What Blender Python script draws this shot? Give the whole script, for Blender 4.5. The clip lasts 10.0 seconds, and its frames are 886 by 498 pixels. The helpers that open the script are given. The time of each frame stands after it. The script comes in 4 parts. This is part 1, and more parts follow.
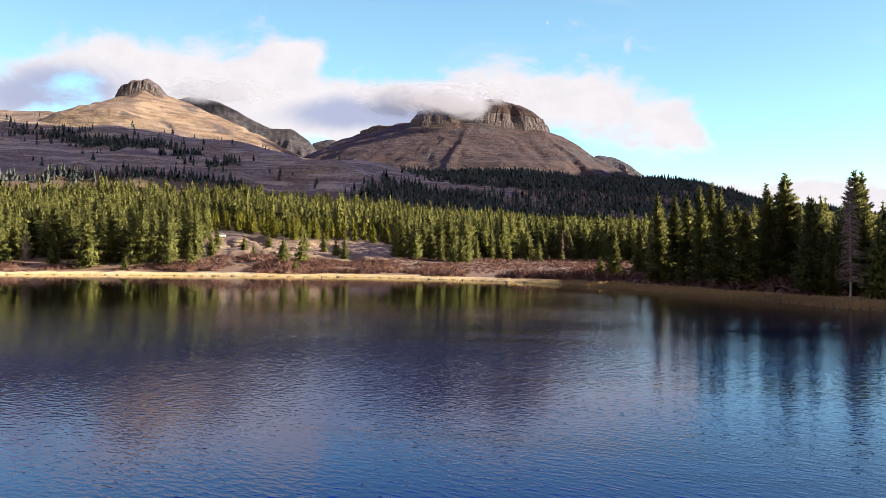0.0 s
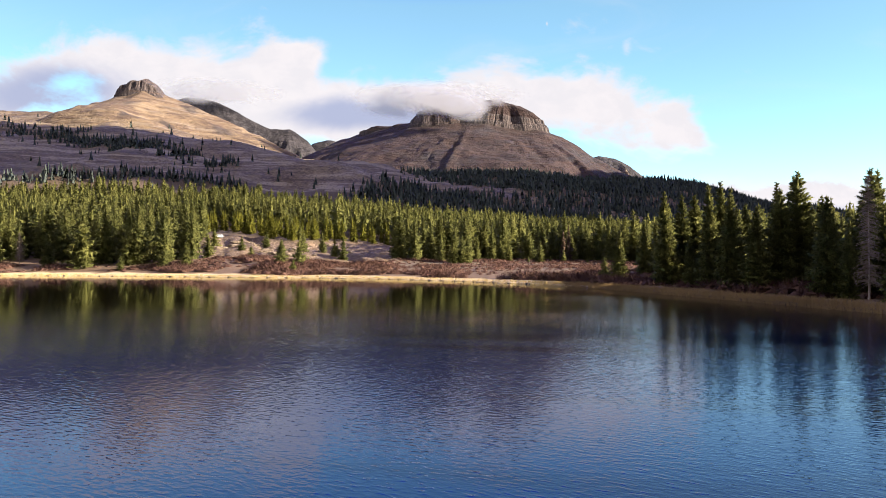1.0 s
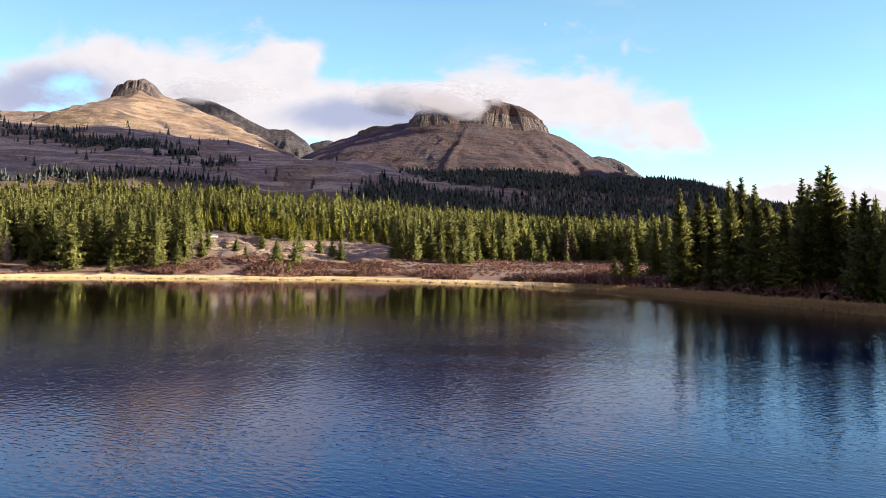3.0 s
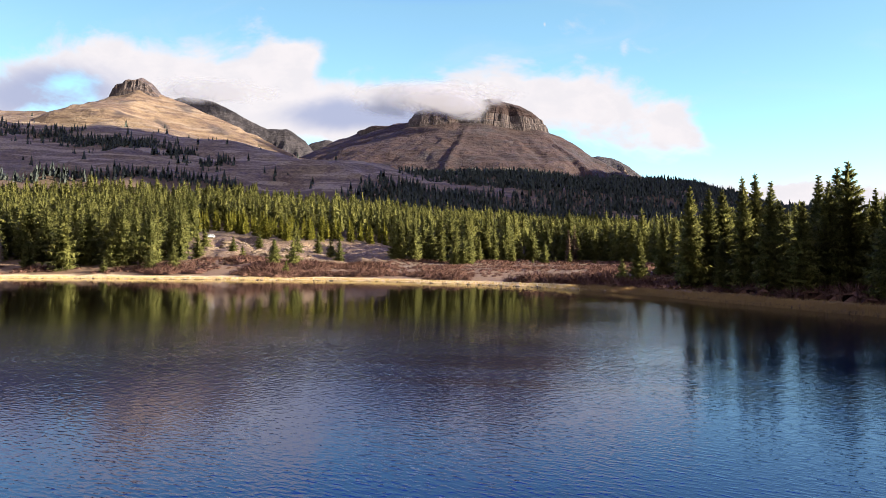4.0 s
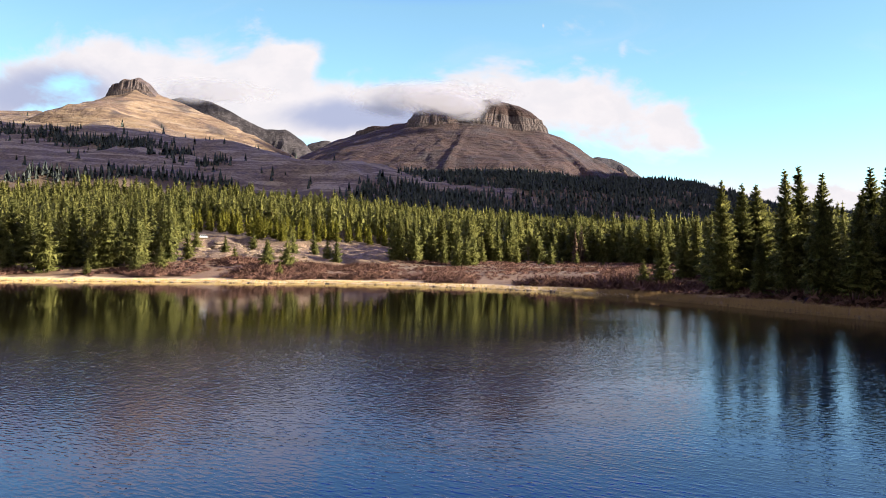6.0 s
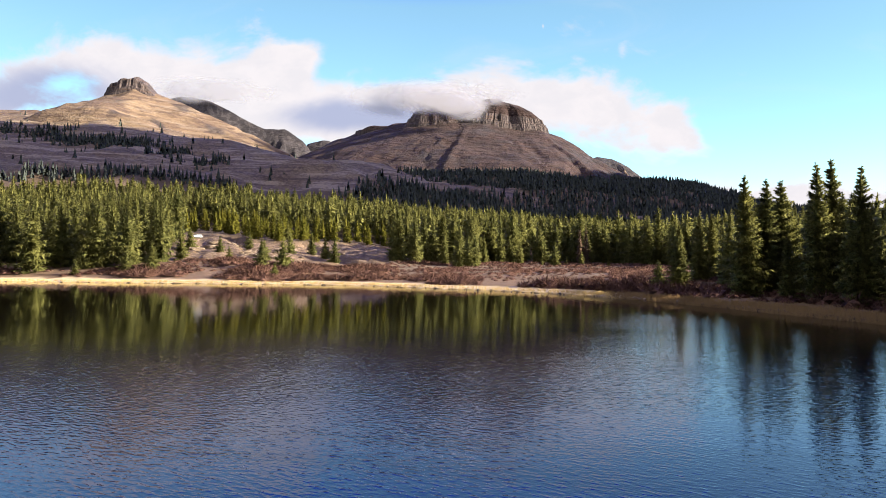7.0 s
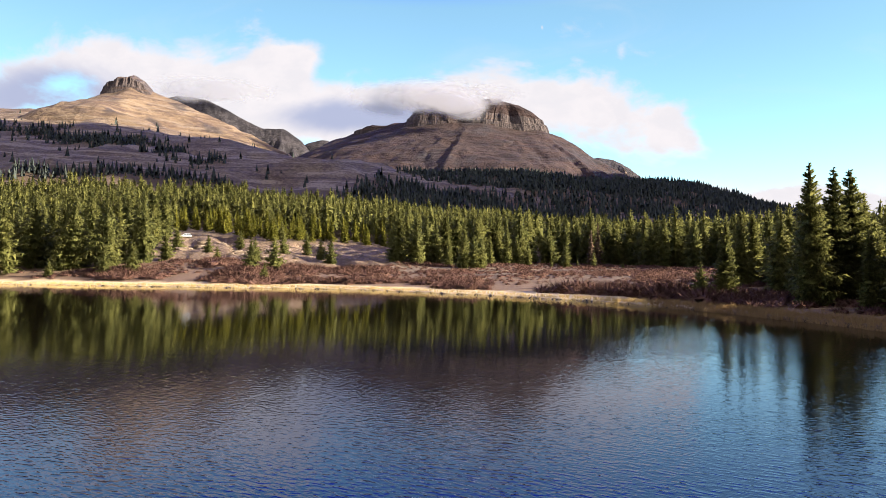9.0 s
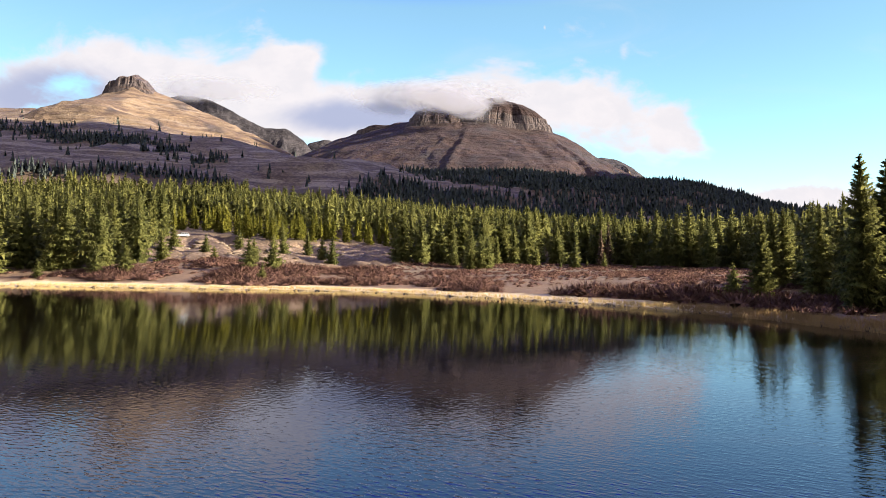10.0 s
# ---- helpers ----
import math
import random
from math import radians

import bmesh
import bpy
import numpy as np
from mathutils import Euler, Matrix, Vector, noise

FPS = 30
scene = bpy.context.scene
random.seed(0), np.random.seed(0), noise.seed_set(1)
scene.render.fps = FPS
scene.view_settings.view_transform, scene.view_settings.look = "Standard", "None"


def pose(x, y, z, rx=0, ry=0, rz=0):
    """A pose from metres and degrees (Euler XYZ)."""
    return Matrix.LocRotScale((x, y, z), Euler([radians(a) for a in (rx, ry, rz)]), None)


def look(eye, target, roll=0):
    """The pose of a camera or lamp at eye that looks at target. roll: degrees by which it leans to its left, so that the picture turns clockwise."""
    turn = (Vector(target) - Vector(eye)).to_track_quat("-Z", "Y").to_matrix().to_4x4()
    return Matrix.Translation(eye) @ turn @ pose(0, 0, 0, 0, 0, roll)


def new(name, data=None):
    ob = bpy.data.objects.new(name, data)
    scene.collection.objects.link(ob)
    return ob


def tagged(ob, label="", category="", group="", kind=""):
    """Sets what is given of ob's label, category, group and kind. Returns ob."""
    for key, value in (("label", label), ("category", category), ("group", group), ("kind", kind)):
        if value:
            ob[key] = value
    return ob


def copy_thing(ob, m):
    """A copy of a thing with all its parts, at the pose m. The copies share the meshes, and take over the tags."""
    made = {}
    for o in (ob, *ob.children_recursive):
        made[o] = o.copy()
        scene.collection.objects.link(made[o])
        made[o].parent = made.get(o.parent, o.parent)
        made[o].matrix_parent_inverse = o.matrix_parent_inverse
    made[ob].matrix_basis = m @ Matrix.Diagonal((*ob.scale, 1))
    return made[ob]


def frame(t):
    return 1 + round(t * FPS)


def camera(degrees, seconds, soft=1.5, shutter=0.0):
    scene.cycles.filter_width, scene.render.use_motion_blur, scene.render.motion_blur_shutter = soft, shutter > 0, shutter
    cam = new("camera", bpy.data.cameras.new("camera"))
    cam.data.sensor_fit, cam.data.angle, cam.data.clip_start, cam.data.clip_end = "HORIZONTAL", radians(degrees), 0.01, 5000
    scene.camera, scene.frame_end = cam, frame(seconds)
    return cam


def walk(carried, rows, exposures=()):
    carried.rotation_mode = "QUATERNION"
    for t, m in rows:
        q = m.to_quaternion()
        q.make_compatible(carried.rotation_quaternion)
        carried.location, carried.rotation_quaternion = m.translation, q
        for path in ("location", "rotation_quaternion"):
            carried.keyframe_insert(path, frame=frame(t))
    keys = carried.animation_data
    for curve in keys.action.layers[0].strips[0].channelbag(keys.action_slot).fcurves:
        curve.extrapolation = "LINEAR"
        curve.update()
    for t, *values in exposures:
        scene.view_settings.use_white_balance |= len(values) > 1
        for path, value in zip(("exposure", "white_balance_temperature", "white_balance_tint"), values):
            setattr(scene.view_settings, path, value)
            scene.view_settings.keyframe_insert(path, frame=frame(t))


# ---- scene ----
cam = camera(77.0, 10.0, 0.5)
METRES, EYE, TILT, LEAN, TURN = 46.0, 5.5, 0.87, 0.0, 0.0
LEVEL = 0.25
ROWS = [
    (0.0, 0.0, 0.0, 0.0, 0.0, 0.0, -0.0),
    (0.5, -0.0044, 0.0295, 0.0009, -0.04, 0.04, 0.01),
    (1.0, -0.0068, 0.0611, 0.0009, -0.07, 0.08, -0.02),
    (1.5, -0.011, 0.091, 0.0017, -0.1, 0.09, -0.01),
    (2.0, -0.0144, 0.1229, 0.0013, -0.14, 0.12, -0.0),
    (2.5, -0.0175, 0.1556, 0.0022, -0.18, 0.12, 0.02),
    (4.0, -0.0297, 0.2653, 0.0003, -0.28, 0.13, 0.02),
    (4.5, -0.0348, 0.3057, 0.0005, -0.31, 0.16, 0.02),
    (5.0, -0.041, 0.3535, 0.0002, -0.35, 0.18, 0.02),
    (5.5, -0.0481, 0.405, -0.0008, -0.4, 0.22, 0.02),
    (7.0, -0.0642, 0.5869, -0.0059, -0.46, 0.27, -0.05),
    (7.5, -0.072, 0.6507, -0.0079, -0.5, 0.31, -0.09),
    (8.0, -0.0789, 0.7177, -0.0086, -0.52, 0.33, -0.11),
    (8.5, -0.0876, 0.785, -0.01, -0.56, 0.34, -0.13),
    (9.0, -0.0962, 0.8535, -0.0113, -0.59, 0.36, -0.16),
    (9.5, -0.1072, 0.9221, -0.0145, -0.65, 0.38, -0.18),
    (10.0, -0.1159, 0.9927, -0.0147, -0.35, 0.37, -0.21),
]
walk(cam, [(t, pose(0, 0, EYE, TILT, LEAN, TURN) @ pose(METRES * x, METRES * y, METRES * z * LEVEL, 90 + pitch, roll, yaw)) for t, x, y, z, yaw, pitch, roll in ROWS],
     exposures=[(0.0, 1.64, 6750, 12), (10.0, 1.64, 6750, 12)])

# ---- sun, sky and clouds ----
SUN_TO = Vector((0.955, -0.18, 0.31)).normalized()
SUN_POWER, SKY_POWER, CLOUD_POWER = 5.0, 0.098, 0.305


def link_value(nt, socket, value):
    if isinstance(value, bpy.types.NodeSocket):
        nt.links.new(value, socket)
    else:
        socket.default_value = value


def calc(nt, op, a, b=0.0, c=0.0):
    n = nt.nodes.new("ShaderNodeMath")
    n.operation = op
    for socket, value in zip(n.inputs, (a, b, c)):
        link_value(nt, socket, value)
    return n.outputs[0]


def smooth(nt, value, lo, hi, to_lo=0.0, to_hi=1.0):
    n = nt.nodes.new("ShaderNodeMapRange")
    n.interpolation_type = "SMOOTHSTEP"
    for key, v in (("Value", value), ("From Min", lo), ("From Max", hi), ("To Min", to_lo), ("To Max", to_hi)):
        link_value(nt, n.inputs[key], v)
    return n.outputs[0]


def mixc(nt, fac, a, b, blend="MIX"):
    n = nt.nodes.new("ShaderNodeMix")
    n.data_type, n.blend_type = "RGBA", blend
    n.clamp_factor = True
    link_value(nt, n.inputs[0], fac)
    link_value(nt, n.inputs[6], a)
    link_value(nt, n.inputs[7], b)
    return n.outputs[2]


def tex_noise(nt, vector, scale, detail=4.0, rough=0.55, distort=0.0):
    n = nt.nodes.new("ShaderNodeTexNoise")
    link_value(nt, n.inputs["Vector"], vector)
    n.inputs["Scale"].default_value, n.inputs["Detail"].default_value = scale, detail
    n.inputs["Roughness"].default_value, n.inputs["Distortion"].default_value = rough, distort
    return n.outputs["Fac"]


def vec(nt, x, y, z):
    n = nt.nodes.new("ShaderNodeCombineXYZ")
    for socket, value in zip(n.inputs, (x, y, z)):
        link_value(nt, socket, value)
    return n.outputs[0]


def blobs(nt, u, v, rows):
    """A sum of soft ellipses: centre, half widths and weight, as slopes seen from the lake."""
    total = 0.0
    for cu, cv, su, sv, w in rows:
        du = calc(nt, "DIVIDE", calc(nt, "SUBTRACT", u, cu), su)
        dv = calc(nt, "DIVIDE", calc(nt, "SUBTRACT", v, cv), sv)
        r2 = calc(nt, "MULTIPLY_ADD", du, du, calc(nt, "MULTIPLY", dv, dv))
        total = calc(nt, "MULTIPLY_ADD", calc(nt, "EXPONENT", calc(nt, "MULTIPLY", r2, -1.0)), w, total)
    return total


def make_sky():
    world = bpy.data.worlds.new("sky")
    scene.world = world
    world.use_nodes = True
    nt = world.node_tree
    nt.nodes.clear()
    out = nt.nodes.new("ShaderNodeOutputWorld")
    bg = nt.nodes.new("ShaderNodeBackground")
    sky = nt.nodes.new("ShaderNodeTexSky")
    sky.sky_type, sky.sun_disc = "NISHITA", False
    sky.sun_elevation = math.asin(SUN_TO.z)
    sky.sun_rotation = math.atan2(SUN_TO.x, SUN_TO.y)
    sky.altitude, sky.air_density, sky.dust_density, sky.ozone_density = 3000, 1.0, 0.15, 1.0
    tc = nt.nodes.new("ShaderNodeTexCoord")
    sep = nt.nodes.new("ShaderNodeSeparateXYZ")
    nt.links.new(tc.outputs["Generated"], sep.inputs[0])
    low, high = (SKY_POWER * 1.23, SKY_POWER * 1.52, SKY_POWER * 1.30, 1), (SKY_POWER * 0.05, SKY_POWER * 0.40, SKY_POWER * 2.5, 1)
    blue = mixc(nt, 1.0, sky.outputs[0], mixc(nt, smooth(nt, sep.outputs[2], 0.412, 0.49), low, high), "MULTIPLY")
    sunward = smooth(nt, calc(nt, "ABSOLUTE", sep.outputs[0]), 0.05, 0.75, 1.0, 0.72)
    blue = mixc(nt, 1.0, blue, vec(nt, sunward, sunward, sunward), "MULTIPLY")
    den = calc(nt, "MAXIMUM", sep.outputs[1], 0.1)
    u, v = calc(nt, "DIVIDE", sep.outputs[0], den), calc(nt, "DIVIDE", sep.outputs[2], den)
    bank = blobs(nt, u, v, [
        (-0.62, 0.345, 0.17, 0.075, 1.0), (-0.45, 0.30, 0.15, 0.078, 1.0), (-0.31, 0.28, 0.12, 0.075, 1.0),
        (-0.265, 0.367, 0.055, 0.033, 1.25), (-0.67, 0.318, 0.055, 0.022, -0.95), (-0.205, 0.335, 0.03, 0.018, -0.55), (0.425, 0.245, 0.05, 0.06, 0.45), (0.465, 0.215, 0.03, 0.03, 0.35), (-0.17, 0.25, 0.13, 0.06, 1.0), (-0.06, 0.27, 0.12, 0.05, 1.0),
        (0.10, 0.295, 0.11, 0.065, 1.1), (0.26, 0.27, 0.11, 0.08, 1.0), (0.39, 0.24, 0.07, 0.065, 0.6),
        (0.64, 0.10, 0.28, 0.042, 1.5), (-0.76, 0.30, 0.09, 0.07, 0.7), (0.333, 0.385, 0.008, 0.02, 0.25), (0.189, 0.424, 0.003, 0.005, 0.5)])
    p = vec(nt, u, calc(nt, "MULTIPLY", v, 1.5), 0.0)
    grain = tex_noise(nt, p, 5.0, 9.0, 0.58, 0.6)
    fine = tex_noise(nt, p, 17.0, 6.0, 0.6, 0.3)
    lump = calc(nt, "ADD", calc(nt, "MULTIPLY", grain, 0.68), calc(nt, "MULTIPLY", fine, 0.32))
    body = calc(nt, "MULTIPLY_ADD", calc(nt, "SUBTRACT", lump, 0.5), 3.0, bank)
    veil = tex_noise(nt, vec(nt, u, calc(nt, "MULTIPLY", v, 3.0), 4.0), 2.2, 7.0, 0.6, 1.0)
    cover = smooth(nt, body, 0.30, 0.98)
    thin = calc(nt, "MULTIPLY", smooth(nt, veil, 0.5, 0.8), 0.18)
    shade = blobs(nt, u, v, [
        (-0.70, 0.30, 0.15, 0.06, 1.25), (-0.22, 0.255, 0.09, 0.035, 0.8), (-0.09, 0.265, 0.13, 0.032, 1.0),
        (0.02, 0.25, 0.12, 0.03, 0.7), (0.70, 0.085, 0.06, 0.012, 0.8)])
    shade = smooth(nt, calc(nt, "MULTIPLY_ADD", calc(nt, "SUBTRACT", grain, 0.5), 1.2, shade), 0.2, 1.1)
    white = (CLOUD_POWER * 0.98, CLOUD_POWER * 0.965, CLOUD_POWER * 1.02, 1)
    grey = (CLOUD_POWER * 0.50, CLOUD_POWER * 0.57, CLOUD_POWER * 0.80, 1)
    cloud = mixc(nt, smooth(nt, fine, 0.35, 0.65, 0.0, 0.3), white, (CLOUD_POWER * 0.74, CLOUD_POWER * 0.78, CLOUD_POWER * 0.88, 1))
    cloud = mixc(nt, shade, cloud, grey)
    # broken cloud over the rest of the sky
    ahead = smooth(nt, sep.outputs[1], 0.2, 0.5)
    around = smooth(nt, tex_noise(nt, tc.outputs["Generated"], 2.6, 7.0, 0.6, 0.5), 0.30, 0.50, 0.0, 0.94)
    part_cover = mixc(nt, ahead, around, calc(nt, "MAXIMUM", cover, thin))
    sky_mix = mixc(nt, part_cover, blue, mixc(nt, ahead, (CLOUD_POWER * 0.62, CLOUD_POWER * 0.55, CLOUD_POWER * 0.52, 1), cloud))
    nt.links.new(sky_mix, bg.inputs[0])
    bg.inputs[1].default_value = 1.0
    nt.links.new(bg.outputs[0], out.inputs[0])


make_sky()
sun = new("sun", bpy.data.lights.new("sun", "SUN"))
sun.data.energy, sun.data.angle, sun.data.color = SUN_POWER, radians(0.5), (1.0, 0.86, 0.66)
sun.matrix_world = look(SUN_TO * 100, (0, 0, 0))

# ---- materials ----


def material(name, rough=0.9):
    m = bpy.data.materials.new(name)
    m.use_nodes = True
    nt = m.node_tree
    bsdf = nt.nodes["Principled BSDF"]
    bsdf.inputs["Roughness"].default_value = rough
    return m, nt, bsdf


def where(nt):
    return nt.nodes.new("ShaderNodeNewGeometry").outputs["Position"]


def attr(nt, name):
    n = nt.nodes.new("ShaderNodeAttribute")
    n.attribute_name = name
    return n.outputs["Fac"]


def bump(nt, bsdf, height, strength, distance):
    n = nt.nodes.new("ShaderNodeBump")
    n.inputs["Strength"].default_value, n.inputs["Distance"].default_value = strength, distance
    nt.links.new(height, n.inputs["Height"])
    nt.links.new(n.outputs[0], bsdf.inputs["Normal"])


def scaled(nt, vector, x, y, z, turn=0.0):
    n = nt.nodes.new("ShaderNodeMapping")
    nt.links.new(vector, n.inputs["Vector"])
    n.inputs["Scale"].default_value, n.inputs["Rotation"].default_value = (x, y, z), (0, 0, turn)
    return n.outputs[0]


def foliage(name, dark, light, grain=0.0, translucent=0.0):
    m, nt, bsdf = material(name, 0.75)
    info = nt.nodes.new("ShaderNodeObjectInfo").outputs["Random"]
    geo = nt.nodes.new("ShaderNodeNewGeometry")
    stand = tex_noise(nt, geo.outputs["Position"], 0.16, 2.0)
    leaf = calc(nt, "MULTIPLY_ADD", geo.outputs["Random Per Island"], 0.35, calc(nt, "MULTIPLY", info, 0.3))
    f = calc(nt, "ADD", leaf, smooth(nt, stand, 0.3, 0.7, 0.0, 0.4))
    col = mixc(nt, f, dark, light)
    if grain:
        g = tex_noise(nt, geo.outputs["Position"], grain, 2.0, 0.6)
        tone = smooth(nt, g, 0.3, 0.7, 0.62, 1.3)
        col = mixc(nt, 1.0, col, vec(nt, tone, tone, tone), "MULTIPLY")
        bump(nt, bsdf, g, 0.8, 0.4 / grain)
    nt.links.new(col, bsdf.inputs["Base Color"])
    bsdf.inputs["Specular IOR Level"].default_value = 0.1
    if translucent:
        thin, both = nt.nodes.new("ShaderNodeBsdfTranslucent"), nt.nodes.new("ShaderNodeMixShader")
        nt.links.new(col, thin.inputs[0])
        both.inputs[0].default_value = translucent
        nt.links.new(bsdf.outputs[0], both.inputs[1])
        nt.links.new(thin.outputs[0], both.inputs[2])
        nt.links.new(both.outputs[0], nt.nodes["Material Output"].inputs[0])
    return m


def bark(name, a, b):
    m, nt, bsdf = material(name, 0.9)
    p = nt.nodes.new("ShaderNodeTexCoord").outputs["Object"]
    f = tex_noise(nt, scaled(nt, p, 14, 14, 2.2), 1.0, 5.0)
    nt.links.new(mixc(nt, smooth(nt, f, 0.35, 0.65), a, b), bsdf.inputs["Base Color"])
    bump(nt, bsdf, f, 0.6, 0.03)
    return m


SPRUCE = foliage("spruce_needles", (0.118, 0.140, 0.054, 1), (0.255, 0.262, 0.084, 1), 5.0, 0.35)
PINE = foliage("young_pine_needles", (0.105, 0.118, 0.022, 1), (0.24, 0.235, 0.040, 1), 5.0, 0.35)
# far needles darker and bluer, with distance haze and shade in the colour
HAZED_WOOD = foliage("hazed_conifer_needles", (0.042, 0.061, 0.066, 1), (0.094, 0.116, 0.106, 1))
DEADWOOD = foliage("dry_red_needles", (0.10, 0.07, 0.05, 1), (0.24, 0.17, 0.13, 1), 6.0)
BARK = bark("spruce_bark", (0.09, 0.065, 0.05, 1), (0.24, 0.19, 0.15, 1))
DRYTWIG = foliage("dry_grey_twigs", (0.20, 0.155, 0.135, 1), (0.40, 0.33, 0.30, 1))
GREYBARK = bark("weathered_bark", (0.25, 0.21, 0.18, 1), (0.46, 0.41, 0.37, 1))
WILLOW = foliage("bare_willow_twigs", (0.085, 0.043, 0.042, 1), (0.22, 0.130, 0.105, 1), 6.0)
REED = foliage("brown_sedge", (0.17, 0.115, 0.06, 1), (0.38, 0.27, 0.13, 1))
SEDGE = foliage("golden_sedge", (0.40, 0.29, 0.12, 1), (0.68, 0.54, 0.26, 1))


def ground_material():
    m, nt, bsdf = material("lake_shore_ground", 0.95)
    p = where(nt)
    big, mid, fine = tex_noise(nt, p, 0.012, 5.0, 0.6), tex_noise(nt, p, 0.11, 5.0, 0.6), tex_noise(nt, p, 1.3, 6.0, 0.65)
    band = tex_noise(nt, scaled(nt, p, 0.22, 0.4, 4.0), 0.03, 6.0, 0.68, 0.8)
    grass = mixc(nt, smooth(nt, big, 0.40, 0.60), (0.165, 0.122, 0.088, 1), (0.235, 0.184, 0.12, 1))
    grass = mixc(nt, smooth(nt, mid, 0.48, 0.62), grass, (0.12, 0.086, 0.066, 1))
    grass = mixc(nt, smooth(nt, band, 0.53, 0.57, 0, 0.95), grass, (0.36, 0.30, 0.22, 1))
    grass = mixc(nt, smooth(nt, band, 0.47, 0.40, 0, 0.8), grass, (0.08, 0.056, 0.046, 1))
    tuft = tex_noise(nt, p, 0.33, 6.0, 0.7)
    grass = mixc(nt, smooth(nt, tuft, 0.50, 0.60, 0, 0.6), grass, (0.07, 0.05, 0.042, 1))
    grass = mixc(nt, smooth(nt, tuft, 0.47, 0.38, 0, 0.6), grass, (0.30, 0.24, 0.17, 1))
    duff = mixc(nt, fine, (0.06, 0.045, 0.03, 1), (0.16, 0.115, 0.08, 1))
    earth = mixc(nt, smooth(nt, mid, 0.35, 0.7), (0.12, 0.08, 0.054, 1), (0.27, 0.19, 0.122, 1))
    earth = mixc(nt, smooth(nt, fine, 0.55, 0.66), earth, (0.5, 0.40, 0.30, 1))
    earth = mixc(nt, smooth(nt, fine, 0.46, 0.38), earth, (0.11, 0.075, 0.05, 1))
    scar = tex_noise(nt, scaled(nt, p, 1.0, 0.35, 1.0), 0.45, 6.0, 0.7)
    earth = mixc(nt, smooth(nt, scar, 0.52, 0.60, 0, 0.85), earth, (0.085, 0.058, 0.045, 1))
    earth = mixc(nt, smooth(nt, scar, 0.44, 0.36, 0, 0.7), earth, (0.43, 0.34, 0.25, 1))
    sand = mixc(nt, smooth(nt, mid, 0.3, 0.7), (0.60, 0.50, 0.34, 1), (0.74, 0.64, 0.47, 1))
    sand = mixc(nt, smooth(nt, fine, 0.5, 0.8, 0, 0.4), sand, (0.3, 0.22, 0.13, 1))
    peat = mixc(nt, fine, (0.11, 0.066, 0.045, 1), (0.27, 0.185, 0.12, 1))
    shore = calc(nt, "MULTIPLY_ADD", calc(nt, "SUBTRACT", mid, 0.5), 9.0, attr(nt, "shore"))
    col = mixc(nt, attr(nt, "wood"), grass, duff)
    col = mixc(nt, attr(nt, "bare"), col, earth)
    col = mixc(nt, smooth(nt, attr(nt, "shore"), 26, 44, 1, 0), col, peat)
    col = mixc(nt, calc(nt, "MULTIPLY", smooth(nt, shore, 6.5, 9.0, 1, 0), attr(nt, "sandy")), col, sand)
    col = mixc(nt, smooth(nt, attr(nt, "shore"), -0.3, 0.6, 1, 0), col, (0.03, 0.025, 0.018, 1))
    nt.links.new(col, bsdf.inputs["Base Color"])
    bump(nt, bsdf, calc(nt, "ADD", fine, calc(nt, "MULTIPLY", mid, 3.0)), 0.7, 0.5)
    return m


def slope_material(name, dry, grass, dark, stone):
    m, nt, bsdf = material(name, 0.95)
    p = where(nt)
    big, mid, fine = tex_noise(nt, p, 0.007, 6.0, 0.6, 0.5), tex_noise(nt, scaled(nt, p, 1, 1, 3), 0.03, 6.0, 0.62), tex_noise(nt, p, 0.25, 6.0, 0.7)
    col = mixc(nt, smooth(nt, big, 0.35, 0.65), dry, grass)
    col = mixc(nt, smooth(nt, mid, 0.46, 0.66), col, dark)
    col = mixc(nt, smooth(nt, fine, 0.55, 0.8, 0, 0.6), col, stone)
    strata = tex_noise(nt, scaled(nt, p, 0.006, 0.006, 0.11), 1.0, 5.0, 0.62, 0.3)
    col = mixc(nt, smooth(nt, strata, 0.52, 0.62, 0, 0.55), col, stone)
    col = mixc(nt, smooth(nt, strata, 0.47, 0.40, 0, 0.55), col, dark)
    flute = tex_noise(nt, scaled(nt, p, 0.07, 0.07, 0.010), 1.0, 5.0, 0.62, 0.2)
    rock = mixc(nt, smooth(nt, fine, 0.3, 0.7), (0.034, 0.033, 0.042, 1), (0.084, 0.078, 0.092, 1))
    rock = mixc(nt, smooth(nt, flute, 0.44, 0.58, 0.8, 0.0), rock, (0.016, 0.016, 0.024, 1))
    col = mixc(nt, attr(nt, "rock"), col, rock)
    nt.links.new(col, bsdf.inputs["Base Color"])
    bump(nt, bsdf, calc(nt, "ADD", fine, calc(nt, "MULTIPLY", mid, 6.0)), 0.8, 2.5)
    return m


